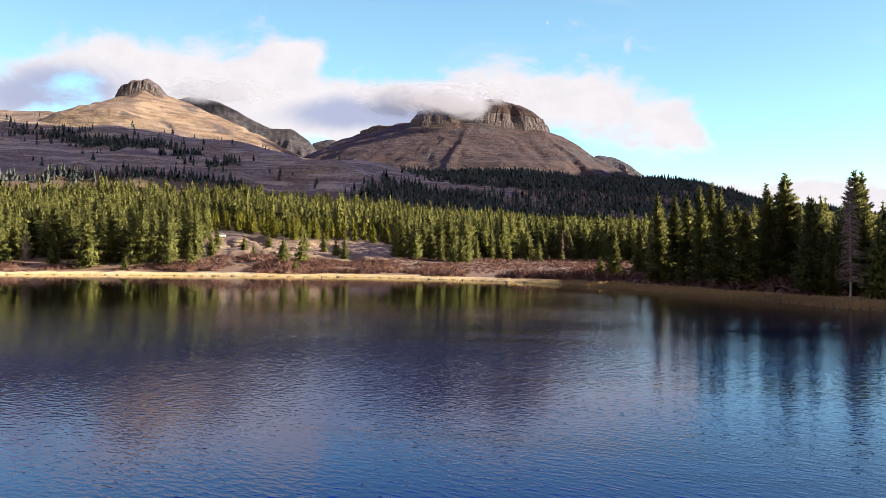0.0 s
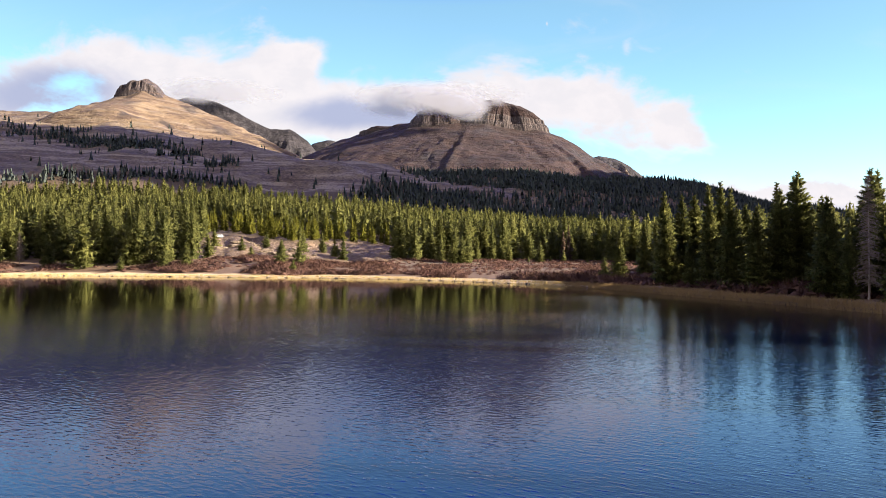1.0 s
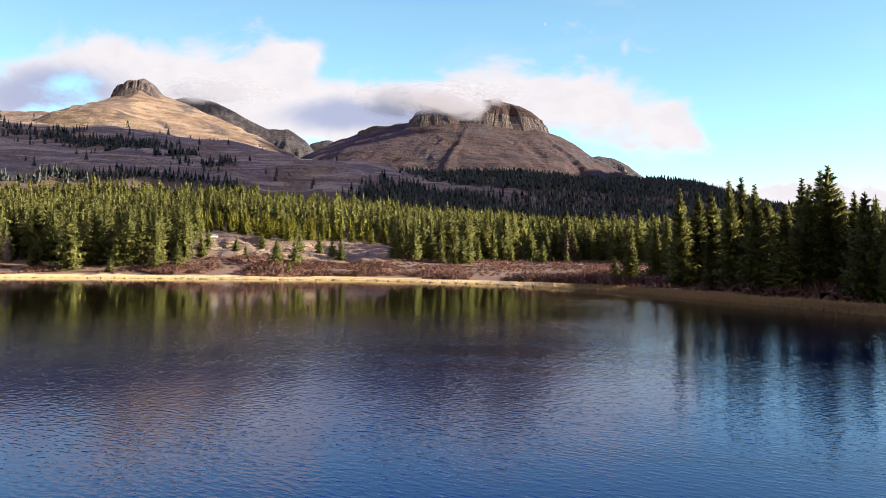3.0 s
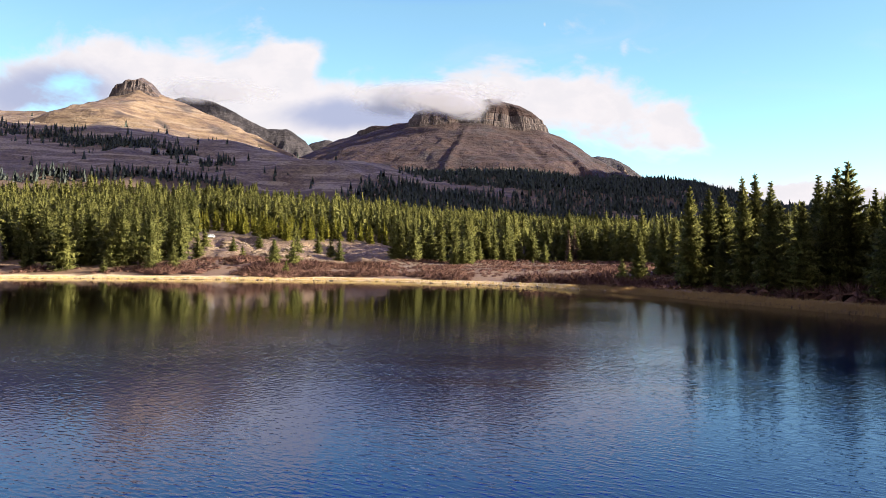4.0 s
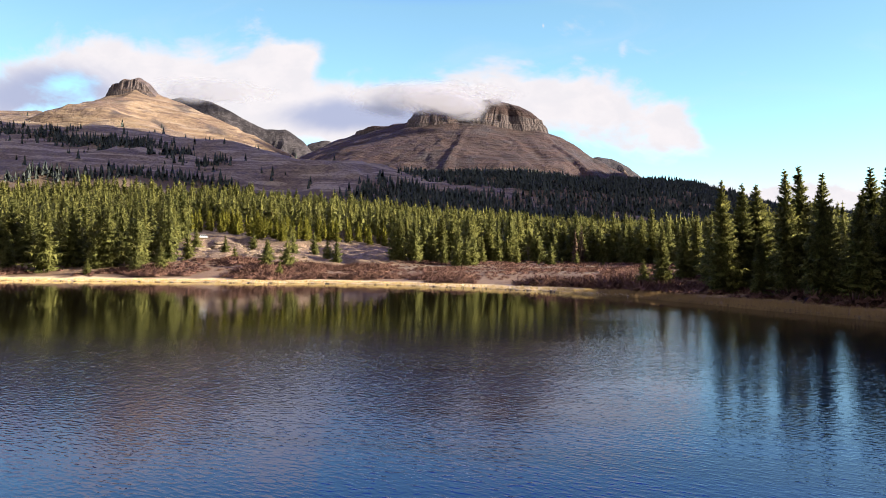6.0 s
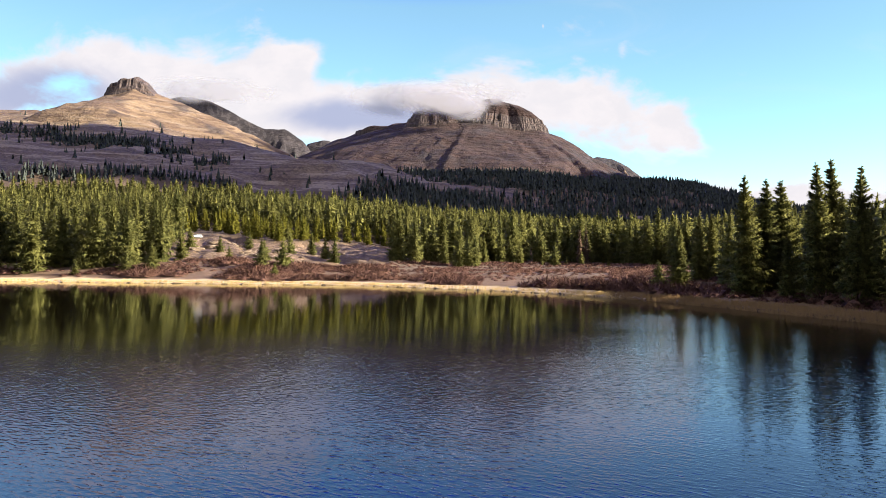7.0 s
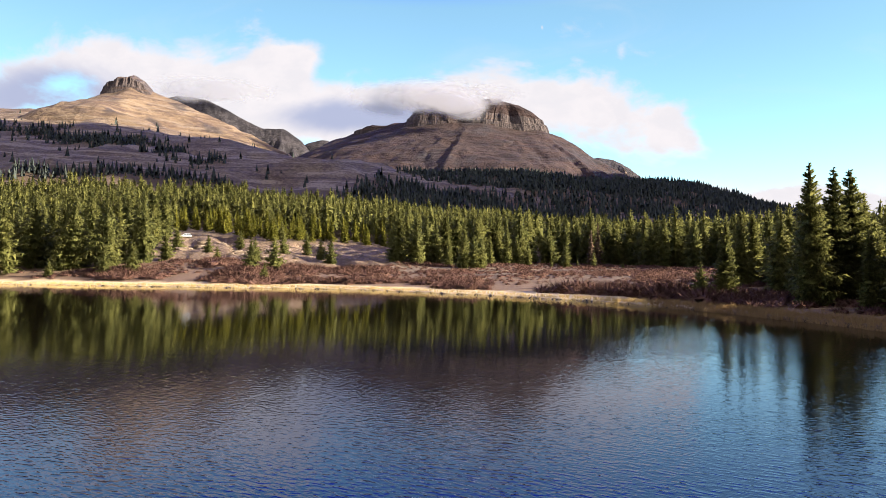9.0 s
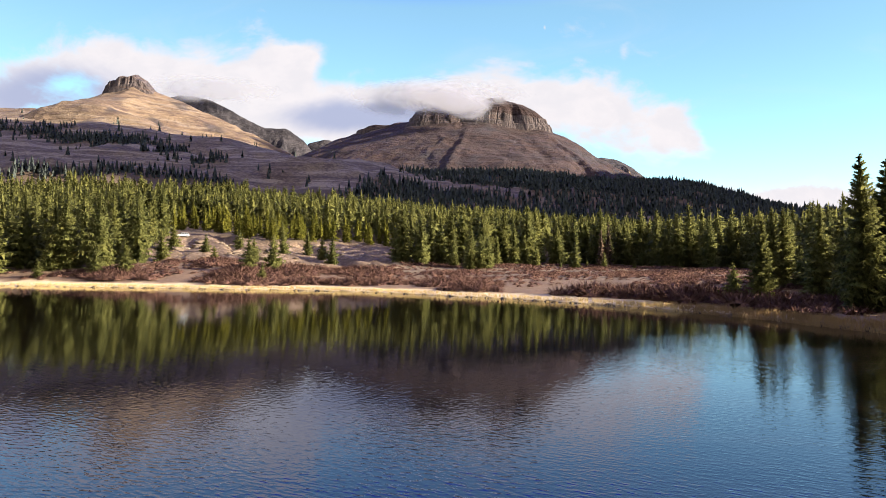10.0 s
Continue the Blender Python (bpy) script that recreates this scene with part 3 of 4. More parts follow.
def build_cliff(parent, name, crest, half_width, foot, height, shift, label, around=220, dome=0.14, ends=(1.0, 1.0), taper=0.0):
    """A steep band of rock columns round a crest line, with a domed top."""
    pts = np.array([(p[0], p[1]) for p in crest], float)
    a = np.linspace(0, 2 * np.pi, around, endpoint=False)
    mid = pts.mean(0)
    ax = pts[-1] - pts[0]
    ln = np.linalg.norm(ax)
    ux = ax / ln
    uy = np.array((-ux[1], ux[0]))
    ring = mid + np.outer(np.sign(np.cos(a)) * np.abs(np.cos(a)) ** 0.75 * (ln / 2 + half_width), ux) + np.outer(np.sign(np.sin(a)) * np.abs(np.sin(a)) ** 0.75 * half_width, uy)
    per = np.cumsum(np.linalg.norm(ring - np.roll(ring, 1, 0), axis=1))
    z_at = np.interp((ring - pts[0]) @ ux, [0, ln], [crest[0][2], crest[-1][2]])
    tall = height * np.interp((ring - pts[0]) @ ux, [-half_width, ln + half_width], ends)
    levels = [(-1.5, 1.14), (0.0, 1.06), (0.12, 1.04), (0.30, 1.02), (0.34, 0.985), (0.55, 0.97), (0.78, 0.955), (0.95, 0.94), (1.0, 0.90), (1 + dome * 0.5, 0.7), (1 + dome * 0.9, 0.4), (1 + dome, 0.05)]
    rows = []
    for lv, sc in levels:
        wall = step(lv, -0.1, 0.1) * step(lv, 1.1, 0.95)
        col = (np.abs(fbm(per, np.full(around, lv * 1.5), 26, 2, shift)) * 36 + 6.0 * (fbm(per, np.zeros(around), 11, 1, shift + 4) > 0.1)) * wall + fbm(per, np.zeros(around), 60, 3, shift + 2) * 40
        d = ring - mid
        nrm = d / np.linalg.norm(d, axis=1)[:, None]
        p = mid + d * sc * (1 - taper * max(lv, 0)) - nrm * col[:, None] * (0.5 if sc > 0.5 else 0.0)
        z = z_at + foot + tall * lv * (1 + fbm(per, np.full(around, 3.0), 30, 3, shift + 5) * 0.5 * step(lv, 0.3, 0.8) * step(sc, 0.3, 0.7))
        rows.append(np.column_stack([p, z]))
    me = mesh_from(name, np.concatenate(rows), grid_faces(len(rows), around, True), CLIFF, False)
    me.materials.append(DIM_TUNDRA)
    me.polygons.foreach_set("material_index", np.repeat([0] * 7 + [1] * (len(rows) - 8), around).astype(np.int32))
    ob = new(name, me)
    ob.parent = parent
    return tagged(ob, label)


def build_butte_cap(parent, along, crown, foot, mid_y, half, shift, label, around=300):
    """The cliff round the butte's top: a rim of pillars that climbs to the summit and falls away with the slope."""
    along, crown, foot = (np.array(v, float) for v in (along, crown, foot))
    a = np.linspace(0, 2 * np.pi, around, endpoint=False)
    mid, span = (along[0] + along[-1]) / 2, (along[-1] - along[0]) / 2
    rx, ry = np.cos(a) * span, np.sign(np.sin(a)) * np.abs(np.sin(a)) ** 0.7 * half
    per = np.cumsum(np.hypot(rx - np.roll(rx, 1), ry - np.roll(ry, 1)))
    pillar = np.abs(fbm(per, np.zeros(around), 15, 3, shift)) * 22
    notch = 2.6 * (fbm(per, np.zeros(around), 8, 1, shift + 2) > 0.12)
    rows = []
    for lv, sc in ((-4.0, 1.30), (0.0, 1.06), (0.25, 1.02), (0.5, 1.0), (0.55, 0.96), (0.8, 0.94), (1.0, 0.91), (1.04, 0.84), (1.2, 0.6), (1.4, 0.3), (1.5, 0.02)):
        wall = step(lv, 0.0, 0.2) * step(lv, 1.1, 0.98)
        out = 1 - (pillar + notch) * wall / 60
        x, y = mid + rx * (sc if lv <= 1 else 0.9 - 0.05 * lv) * (0.4 + 0.6 * out), mid_y + ry * sc * out
        top, low = np.interp(x, along, crown), np.interp(x, along, foot)
        rim = low + (top - low) * (0.72 + fbm(per, np.zeros(around), 22, 3, shift + 5) * 0.5)
        z = low + (rim - low) * lv if lv <= 1 else rim + (top - rim) * min((lv - 1) / 0.5, 1.0)
        rows.append(np.column_stack([x, y, z]))
    ob = new("rock_cap", mesh_from("rock_cap", np.concatenate(rows), grid_faces(len(rows), around, True), CLIFF, False))
    ob.parent = parent
    return tagged(ob, label)


BUTTE = [[(-1180, 1450, 388), (-1010, 1440, 386), (-825, 1365, 365), (-775, 1345, 370), (-705, 1330, 396), (-660, 1330, 390), (-613, 1330, 348), (-518, 1330, 302), (-430, 1345, 268)],
         [(-709, 1338, 420), (-700, 1290, 392), (-690, 1200, 334)]]
RIDGE = [[(-860, 1750, 505), (-767, 1740, 512), (-705, 1740, 498), (-643, 1740, 468), (-590, 1740, 438), (-537, 1740, 412), (-475, 1740, 412), (-422, 1740, 378)],
         [(-422, 1800, 374), (-345, 1800, 398), (-300, 1800, 390), (-250, 1800, 402)]]
MESA = [[(-335, 1590, 324), (-245, 1530, 347), (-124, 1460, 355), (-62, 1405, 349), (94, 1390, 352), (245, 1390, 338), (350, 1390, 280), (440, 1380, 228)],
        [(70, 1390, 348), (52, 1250, 282), (20, 1100, 208), (-5, 1000, 158)],
        [(235, 1390, 335), (268, 1230, 252), (300, 1080, 166)]]
SHOULDER = [[(470, 1900, 340), (535, 1900, 356), (585, 1900, 350), (620, 1900, 334), (648, 1890, 312), (720, 1880, 250)]]


def build_mountains():
    butte = build_mountain("butte", BUTTE, 0.42, 5, 21.0, (-1300, -250, 1000, 1650), 7.0, "sunlit tan grass butte with a dark rock cap",
                           lambda x, y, z: step(fbm(x, y, 40, 3, 31.0), 0.12, 0.3) * 0.7)
    build_butte_cap(butte, (-797, -780, -763, -735, -713, -690, -664, -645), (384, 408, 424, 431, 439, 424, 388, 362), (372, 384, 394, 402, 406, 398, 376, 352), 1345, 34, 41.0, "dark grey weathered cliff cap")
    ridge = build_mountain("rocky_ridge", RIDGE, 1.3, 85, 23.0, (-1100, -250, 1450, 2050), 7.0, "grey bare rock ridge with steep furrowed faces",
                           lambda x, y, z: step(z + fbm(x, y, 60, 3, 33.0) * 120, 200, 270), DIM_TUNDRA)
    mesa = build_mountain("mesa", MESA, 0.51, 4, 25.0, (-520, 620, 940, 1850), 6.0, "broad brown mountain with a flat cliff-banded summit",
                          lambda x, y, z: step(fbm(x, y, 50, 4, 35.0), 0.08, 0.3) * 0.8, DIM_TUNDRA)
    build_cliff(mesa, "summit_cliff", [(82, 1395, 352), (222, 1395, 338)], 40, -9, 22, 43.0, "pale grey cliff of upright rock columns", 420, 1.75)
    build_cliff(mesa, "west_summit", [(-52, 1400, 348), (30, 1400, 352)], 36, -12, 18, 47.0, "dark grey cliff hump half in cloud", 320, 1.5)
    build_cliff(mesa, "shoulder_cliff", [(-216, 1515, 350), (-24, 1402, 346)], 24, -24, 24, 45.0, "dark layered cliff band", 320)
    build_mountain("far_shoulder", SHOULDER, 0.6, 40, 27.0, (300, 900, 1650, 2150), 9.0, "hazy grey rock shoulder behind the brown mountain",
                   lambda x, y, z: step(z + fbm(x, y, 60, 3, 37.0) * 120, 230, 300))


def build_mist():
    """Cloud caught on the summits, in several thin leaves one behind another."""
    rows = ((0, 1270, 358, 130, 40), (10, 1285, 372, 190, 50), (40, 1320, 396, 200, 46), (-80, 1300, 372, 190, 54),
            (62, 1300, 350, 85, 36), (60, 1290, 372, 120, 40), (-720, 1680, 512, 180, 54), (-650, 1690, 512, 200, 52))
    for x, y, z, w, h in rows:
        s, t = np.meshgrid(np.linspace(-1, 1, 25), np.linspace(-1, 1, 13))
        s, t = s.ravel(), t.ravel()
        v = np.column_stack([x + s * w, y + 0.20 * s * w + t * 14, z + t * h])
        me = mesh_from("cloud_wisp", v, grid_faces(13, 25), MIST)
        mark(me, "dense", np.clip(1 - (s * s + t * t), 0, 1))
        tagged(new("cloud_wisp", me), "thin white cloud clinging to the mountain summit", "cloud", "clouds on the summits")


build_ground()
build_water()
build_mountains()
build_mist()

# ---- trees ----


def spruce_crown(rng, height, radius, whorls, per, twigs, low=0.06, gaps=0.1, heart=0.5, fat=1.0):
    """Boughs in uneven whorls, each a drooping rib with side twigs and hanging sprays, as triangles."""
    tri = []
    up = np.array((0, 0, 1.0))
    lean = rng.uniform(-0.015, 0.015, 2)
    lop = rng.uniform(0, 6.28)
    for w in range(whorls):
        f = low + (0.985 - low) * (w + rng.uniform(-0.45, 0.45)) / whorls
        f = min(max(f, low), 0.985)
        z0 = f * height
        reach = radius * ((1 - f) ** 0.86 + 0.02) * rng.uniform(0.78, 1.12) * min(1.0, 0.62 + 1.9 * f)
        spin = rng.uniform(0, 6.28)
        rise = 0.85 * f - 0.42 + rng.uniform(-0.1, 0.1)
        count = max(5, int(round(per * (1.0 - 0.3 * f))))
        for b in range(count):
            if rng.random_sample() < gaps:
                continue
            az = spin + 6.2832 * b / count + rng.uniform(-0.35, 0.35)
            ln = reach * rng.uniform(0.62, 1.12) * (1 + 0.10 * math.cos(az - lop))
            o = np.array((math.cos(az), math.sin(az), 0.0))
            s = np.array((-o[1], o[0], 0.0))
            base = np.array((lean[0] * z0, lean[1] * z0, z0 + rng.uniform(-0.02, 0.02) * height))
            sag = ln * rng.uniform(0.05, 0.16)

            def rib(q):
                return base + o * ln * q + up * (ln * rise * q - sag * math.sin(q * 3.14) + ln * 0.12 * q * q)
            for k in range(twigs):
                q = 0.16 + 0.84 * (k + rng.uniform(0.1, 0.9)) / twigs
                p = rib(q)
                size = ln * (0.58 - 0.30 * q) * fat * (4.0 / twigs) ** 0.5 + 0.008 * height
                for side in (-1, 1):
                    tl = size * rng.uniform(0.65, 1.25)
                    d = o * rng.uniform(0.5, 0.9) + s * side * rng.uniform(0.6, 1.0) - up * rng.uniform(0.15, 0.6)
                    wide = tl * rng.uniform(0.17, 0.30)
                    tri.append((p - o * wide, p + o * wide + up * wide * 0.3, p + d * tl))
                hang = size * rng.uniform(0.5, 1.1)
                e = s * rng.uniform(-0.3, 0.3) + o * rng.uniform(0.3, 0.7)
                wide = size * rng.uniform(0.22, 0.36)
                tri.append((p - (o + s * 0.4) * wide, p + (o - s * 0.3) * wide, p + e * hang * 0.4 - up * hang))
            tip = rib(1.0)
            tri.append((rib(0.72) + s * ln * 0.09, rib(0.72) - s * ln * 0.09, tip + o * ln * 0.08))
    # the dense shaded heart of the crown
    sides, tiers = (5, 4) if twigs < 3 else (7, 9)
    for k in range(tiers):
        f0, f1 = low + 0.02 + (0.93 - low) * k / tiers, low + 0.02 + (0.93 - low) * min((k + 1.4) / tiers, 1.04)
        r0 = radius * heart * (1 - f0) * min(1.0, 0.65 + 1.9 * f0)
        ph = rng.uniform(0, 6.28)
        for b in range(sides):
            a0, a1 = ph + 6.2832 * b / sides, ph + 6.2832 * (b + 1.2) / sides
            g0, g1 = r0 * rng.uniform(0.6, 1.15), r0 * rng.uniform(0.6, 1.15)
            tri.append(((math.cos(a0) * g0, math.sin(a0) * g0, height * (f0 - rng.uniform(0, 0.03))), (math.cos(a1) * g1, math.sin(a1) * g1, height * (f0 - rng.uniform(0, 0.04))), (lean[0] * f1 * height, lean[1] * f1 * height, height * f1)))
    top = np.array((lean[0] * height, lean[1] * height, height))
    for a in (0.0, 2.1, 4.2):
        o = np.array((math.cos(a), math.sin(a), 0.0)) * radius * 0.045
        tri.append((top, top - up * height * 0.06 + o, top - up * height * 0.06 - o * 0.6))
    t = np.array([[tuple(c) for c in t] for t in tri], float)
    face = np.cross(t[:, 1] - t[:, 0], t[:, 2] - t[:, 0])
    out = t.mean(1) * (1, 1, 0)
    out /= np.linalg.norm(out, axis=1)[:, None] + 1e-6
    out[:, 2] = 0.3
    wrong = (face * out).sum(1) < 0
    t[wrong] = t[wrong][:, ::-1]
    return t.reshape(-1, 3)


def far_crown(rng, radius):
    """A small ragged conifer for the far slopes, one metre high."""
    tri = []
    for z0, z1, r in ((0.04, 0.55, 1.0), (0.30, 0.80, 0.72), (0.58, 1.0, 0.44)):
        ph = rng.uniform(0, 6.28)
        for b in range(6):
            a0, a1 = ph + b * 1.047, ph + b * 1.047 + 1.25
            g0, g1 = radius * r * rng.uniform(0.65, 1.25), radius * r * rng.uniform(0.65, 1.25)
            tri.append(((math.cos(a0) * g0, math.sin(a0) * g0, z0 - rng.uniform(0, 0.06)), (math.cos(a1) * g1, math.sin(a1) * g1, z0 - rng.uniform(0, 0.06)), (0, 0, z1)))
    return np.array(tri, float).reshape(-1, 3)


def round_normals(v, seed):
    """Normals that turn outwards round the crown, a little uneven from spray to spray."""
    rng = np.random.RandomState(seed)
    n = np.column_stack([v[:, 0], v[:, 1], np.zeros(len(v))])
    n /= np.linalg.norm(n, axis=1)[:, None] + 1e-6
    n[:, :2] *= 0.85
    n[:, 2] = 0.5
    n += np.repeat(rng.normal(0, 0.70, (len(v) // 3, 3)), 3, 0)
    return n / (np.linalg.norm(n, axis=1)[:, None] + 1e-6)


def trunk_points(height, base_r, sides=7):
    z = np.array((0, 0.04, 0.2, 0.6, 0.97)) * height - 0.15
    r = base_r * np.array((1.35, 1.0, 0.85, 0.45, 0.06))
    a = np.arange(sides) * 2 * np.pi / sides
    pts = np.concatenate([np.column_stack([np.cos(a) * ri, np.sin(a) * ri, np.full(sides, zi)]) for zi, ri in zip(z, r)])
    return pts, grid_faces(5, sides, True)


def tree_kind(name, seed, height, radius, whorls, per, nodes, leaf, wood, label, low=0.06, gaps=0.1):
    """The first of its kind, kept out of sight below the ground until it is copied."""
    rng = np.random.RandomState(seed)
    v = spruce_crown(rng, height, radius, whorls, per, nodes, low, gaps)
    root = tagged(new(name), label, "tree", "conifers round the lake")
    crown = new("crown", mesh_from("crown", v, np.arange(len(v)).reshape(-1, 3), leaf, True, round_normals(v, seed)))
    tv, tf = trunk_points(height, height * 0.013)
    trunk = new("trunk", mesh_from("trunk", tv, tf, wood))
    crown.parent = trunk.parent = root
    root["tall"] = height
    return root


def joined_stand(name, spots, kinds, mat, label, category, rounded_crowns=False, normal_rule=None):
    """Many trees too far off to tell apart: one mesh."""
    vs, fs, ns, n = [], [], [], 0
    turned = [(normal_rule or round_normals)(v, 3) for v in kinds] if rounded_crowns else None
    for x, y, z, tall, spin, k in spots:
        v = kinds[k]
        c, s = math.cos(spin), math.sin(spin)
        p = np.column_stack([(v[:, 0] * c - v[:, 1] * s), (v[:, 0] * s + v[:, 1] * c), v[:, 2]]) * tall + (x, y, z)
        vs.append(p)
        if rounded_crowns:
            m = turned[k]
            ns.append(np.column_stack([m[:, 0] * c - m[:, 1] * s, m[:, 0] * s + m[:, 1] * c, m[:, 2]]))
        fs.append(np.arange(n, n + len(p)).reshape(-1, 3))
        n += len(p)
    me = mesh_from(name, np.concatenate(vs), np.concatenate(fs), mat, rounded_crowns, np.concatenate(ns) if rounded_crowns else None)
    return tagged(new(name, me), label, category, kind="stuff")


def scatter(x0, x1, y0, y1, gap, seed):
    rng = np.random.RandomState(seed)
    xs, ys = np.meshgrid(np.arange(x0, x1, gap), np.arange(y0, y1, gap))
    n = xs.size
    return (xs.ravel() + rng.uniform(-0.48, 0.48, n) * gap, ys.ravel() + rng.uniform(-0.48, 0.48, n) * gap, rng)


def place(kind, x, y, tall, rng):
    g = tall / kind["tall"]
    z = float(land(np.array([x]), np.array([y]))[0])
    w = g * rng.uniform(0.98, 1.24)
    return copy_thing(kind, pose(x, y, z - 0.12, rng.uniform(-1.5, 1.5), rng.uniform(-1.5, 1.5), rng.uniform(0, 360)) @ Matrix.Diagonal((w, w, g, 1)))


def build_forest():
    near_label = "tall dark green spruce with drooping boughs above the lake shore"
    kinds = [tree_kind("spruce", 100 + k, 20.0, r, 27, 8, 4, SPRUCE, BARK, near_label, 0.05, 0.08) for k, r in enumerate((4.7, 4.0, 5.2, 4.3, 3.7))]
    big_label = "tall spruce with layered shaggy boughs beside the sedge shore"
    big = [tree_kind("spruce", 120 + k, 18.0, r, 50, 9, 10, SPRUCE, BARK, big_label, 0.05, 0.08) for k, r in enumerate((3.4, 4.0, 3.1))]
    small = [tree_kind("young_spruce", 130 + k, 7.0, r, 20, 8, 4, SPRUCE, BARK, "small bushy young spruce among reddish willows", 0.03, 0.06) for k, r in enumerate((2.3, 2.0))]
    pine = [tree_kind("young_pine", 140 + k, 10.0, r, 18, 8, 3, PINE, BARK, "yellow-green young pine above the eroded bank", 0.08, 0.1) for k, r in enumerate((2.6, 2.3))]
    brown = tree_kind("dead_spruce", 150, 16.0, 2.0, 26, 8, 3, DEADWOOD, GREYBARK, "dead spruce with reddish brown dry needles", 0.1, 0.25)
    rng = np.random.RandomState(71)
    taken = []
    # single trees on the near right shore
    for x, y, tall, k in ((41.2, 106.6, 17.8, 0), (45.1, 108.3, 17.2, 2), (47.8, 109, 17, 1), (44.8, 96, 17.8, 2), (47, 96.6, 18.2, 0), (44.3, 88.6, 16, 2), (45.8, 85.1, 12.8, 0),
                          (49.8, 85.8, 15.4, 1), (52.9, 85.6, 18, 1), (58.2, 95.9, 18.2, 0), (55.4, 95, 17.2, 2), (49.7, 75, 13.3, 0), (59.3, 80, 17, 1), (62, 82.5, 17, 0), (56.2, 85, 14, 2),
                          (50.3, 72, 9, 2), (54, 71.5, 12, 0), (47, 133, 13, 0), (51, 137, 13, 2), (58, 66, 14, 0), (61, 68, 15, 1), (55, 104, 14, 1), (60, 103, 15, 0), (51, 99, 13, 2), (35.8, 117, 11, 0), (42.5, 99, 9, 2)):
        place(big[k], x, y, tall, rng)
        taken.append((x, y))
    for x, y, tall, k in ((-54, 188, 9.0, 0), (-48.5, 190, 10.0, 0), (-46, 174, 4.6, 1), (33.8, 119.4, 5.4, 0), (38.9, 227, 9, 1), (49.2, 230, 5.2, 1), (24.3, 238, 9.5, 1), (27.5, 236, 8.5, 1), (44, 232, 2.6, 0), (35, 231, 2.4, 0), (58, 226, 3, 1),
                          (4, 214, 9, 1), (7, 215, 11, 1), (9.5, 216, 10, 1), (45, 116, 5, 0), (47, 103, 4.5, 1), (50, 88, 4, 0), (-106, 186, 5, 1), (-97, 205, 7, 0), (-89, 214, 9, 1), (-80, 224, 6, 0), (-70, 206, 5, 1), (-62, 216, 7, 1), (-57, 230, 8, 0), (-45, 234, 8, 1), (-40, 226, 9, 0), (-52, 243, 9, 1), (-75, 240, 7, 1), (-94, 232, 8, 0), (-92, 187, 8, 1), (-86, 189, 9, 0)):
        place(small[k], x, y, tall, rng)
        taken.append((x, y))
    place(brown, 53, 238, 16, rng)
    place(brown, 52, 243, 14, rng)
    taken += [(53, 238), (52, 243)]
    rng0 = np.random.RandomState(5)
    unit = [spruce_crown(rng0, 1.0, r, 10, 6, 1, 0.38, 0.03, 0.72, 1.45) for r in (0.23, 0.25, 0.20, 0.24, 0.21)]
    fringe = [spruce_crown(rng0, 1.0, r, 14, 6, 2, 0.05, 0.05, 0.6, 1.2) for r in (0.20, 0.18, 0.21)]
    tiny = [far_crown(rng0, r) for r in (0.19, 0.23, 0.16, 0.21)]
    # forest on the rise behind the lake
    x, y, rng = scatter(-470, 420, -60, 575, 6.3, 1)
    u = x / np.maximum(y, 60)
    ed = edge_distance(x, y)
    back = 478 + 42 * step(u, -0.12, -0.40) + 8 * step(u, -0.1, 0.3) + fbm(x, y, 60, 3, 17.0) * 40
    keep = in_woods(x, y) & (np.abs(x) < 0.84 * y + np.where(x > 0, 95, 10)) & ((x < 0.84 * y + 12) | (rng.rand(len(x)) < 0.8)) & (bare_bank(x, y) < 0.4) & (y < back)
    keep &= fbm(x, y, 40, 3, 18.0) > np.where(y > 300, -0.22, -0.5)
    keep &= rng.rand(len(x)) < np.where(ed < 12, 0.72, 0.95)
    for a, b in taken:
        keep &= np.hypot(x - a, y - b) > 2.6
    x, y, ed = x[keep], y[keep], ed[keep]
    z = land(x, y)
    n = len(x)
    tall = 20 * (0.74 + 0.40 * rng.rand(n)) * np.where(rng.rand(n) < np.where(ed < 14, 0.3, 0.12), 0.55, 1.0)
    young = (np.hypot((x + 85) / 75, (y - 283) / 32) < 1.0) & (y > 250)
    tall = np.where(young, 10 * (0.75 + 0.5 * rng.rand(n)), tall)
    tall = np.where((x > 35) & (y < 180) & (x < 0.84 * y + 12), tall * 0.66, tall)
    tall = np.where((x > 0.84 * y + 12) & (y < 180), tall * 1.25, tall)
    tall = np.where((x > 62) & (x < 0.84 * y + 12) & (y < 180) & (y > 85), tall * 0.92, tall)
    tall = np.where((y > 360) & (x < 0.1 * y), tall * 1.03, tall)
    by_bank = (np.abs(x + 74) < 58) & (y < 272)
    rank = np.where(by_bank, ed * 0.3, ed) + np.where(young, -10, 0) + np.where((np.abs(x) < 0.85 * y + 6) & (y > 40), 0, 1e3)
    front = np.argsort(rank)[:262].tolist()
    for i in front:
        k = pine[rng.randint(2)] if young[i] and rng.rand() < 0.8 else kinds[rng.randint(len(kinds))]
        place(k, x[i], y[i], tall[i], rng)
    chosen = set(front)
    rest = [(x[i], y[i], z[i] - 0.2, tall[i], rng.uniform(0, 6.28), rng.randint(len(unit))) for i in range(n) if i not in chosen]
    yellow = [s for s, yy in zip(rest, [young[i] for i in range(n) if i not in chosen]) if yy]
    rest = [s for s, yy in zip(rest, [young[i] for i in range(n) if i not in chosen]) if not yy]
    rx, ry = np.array([s[0] for s in rest]), np.array([s[1] for s in rest])
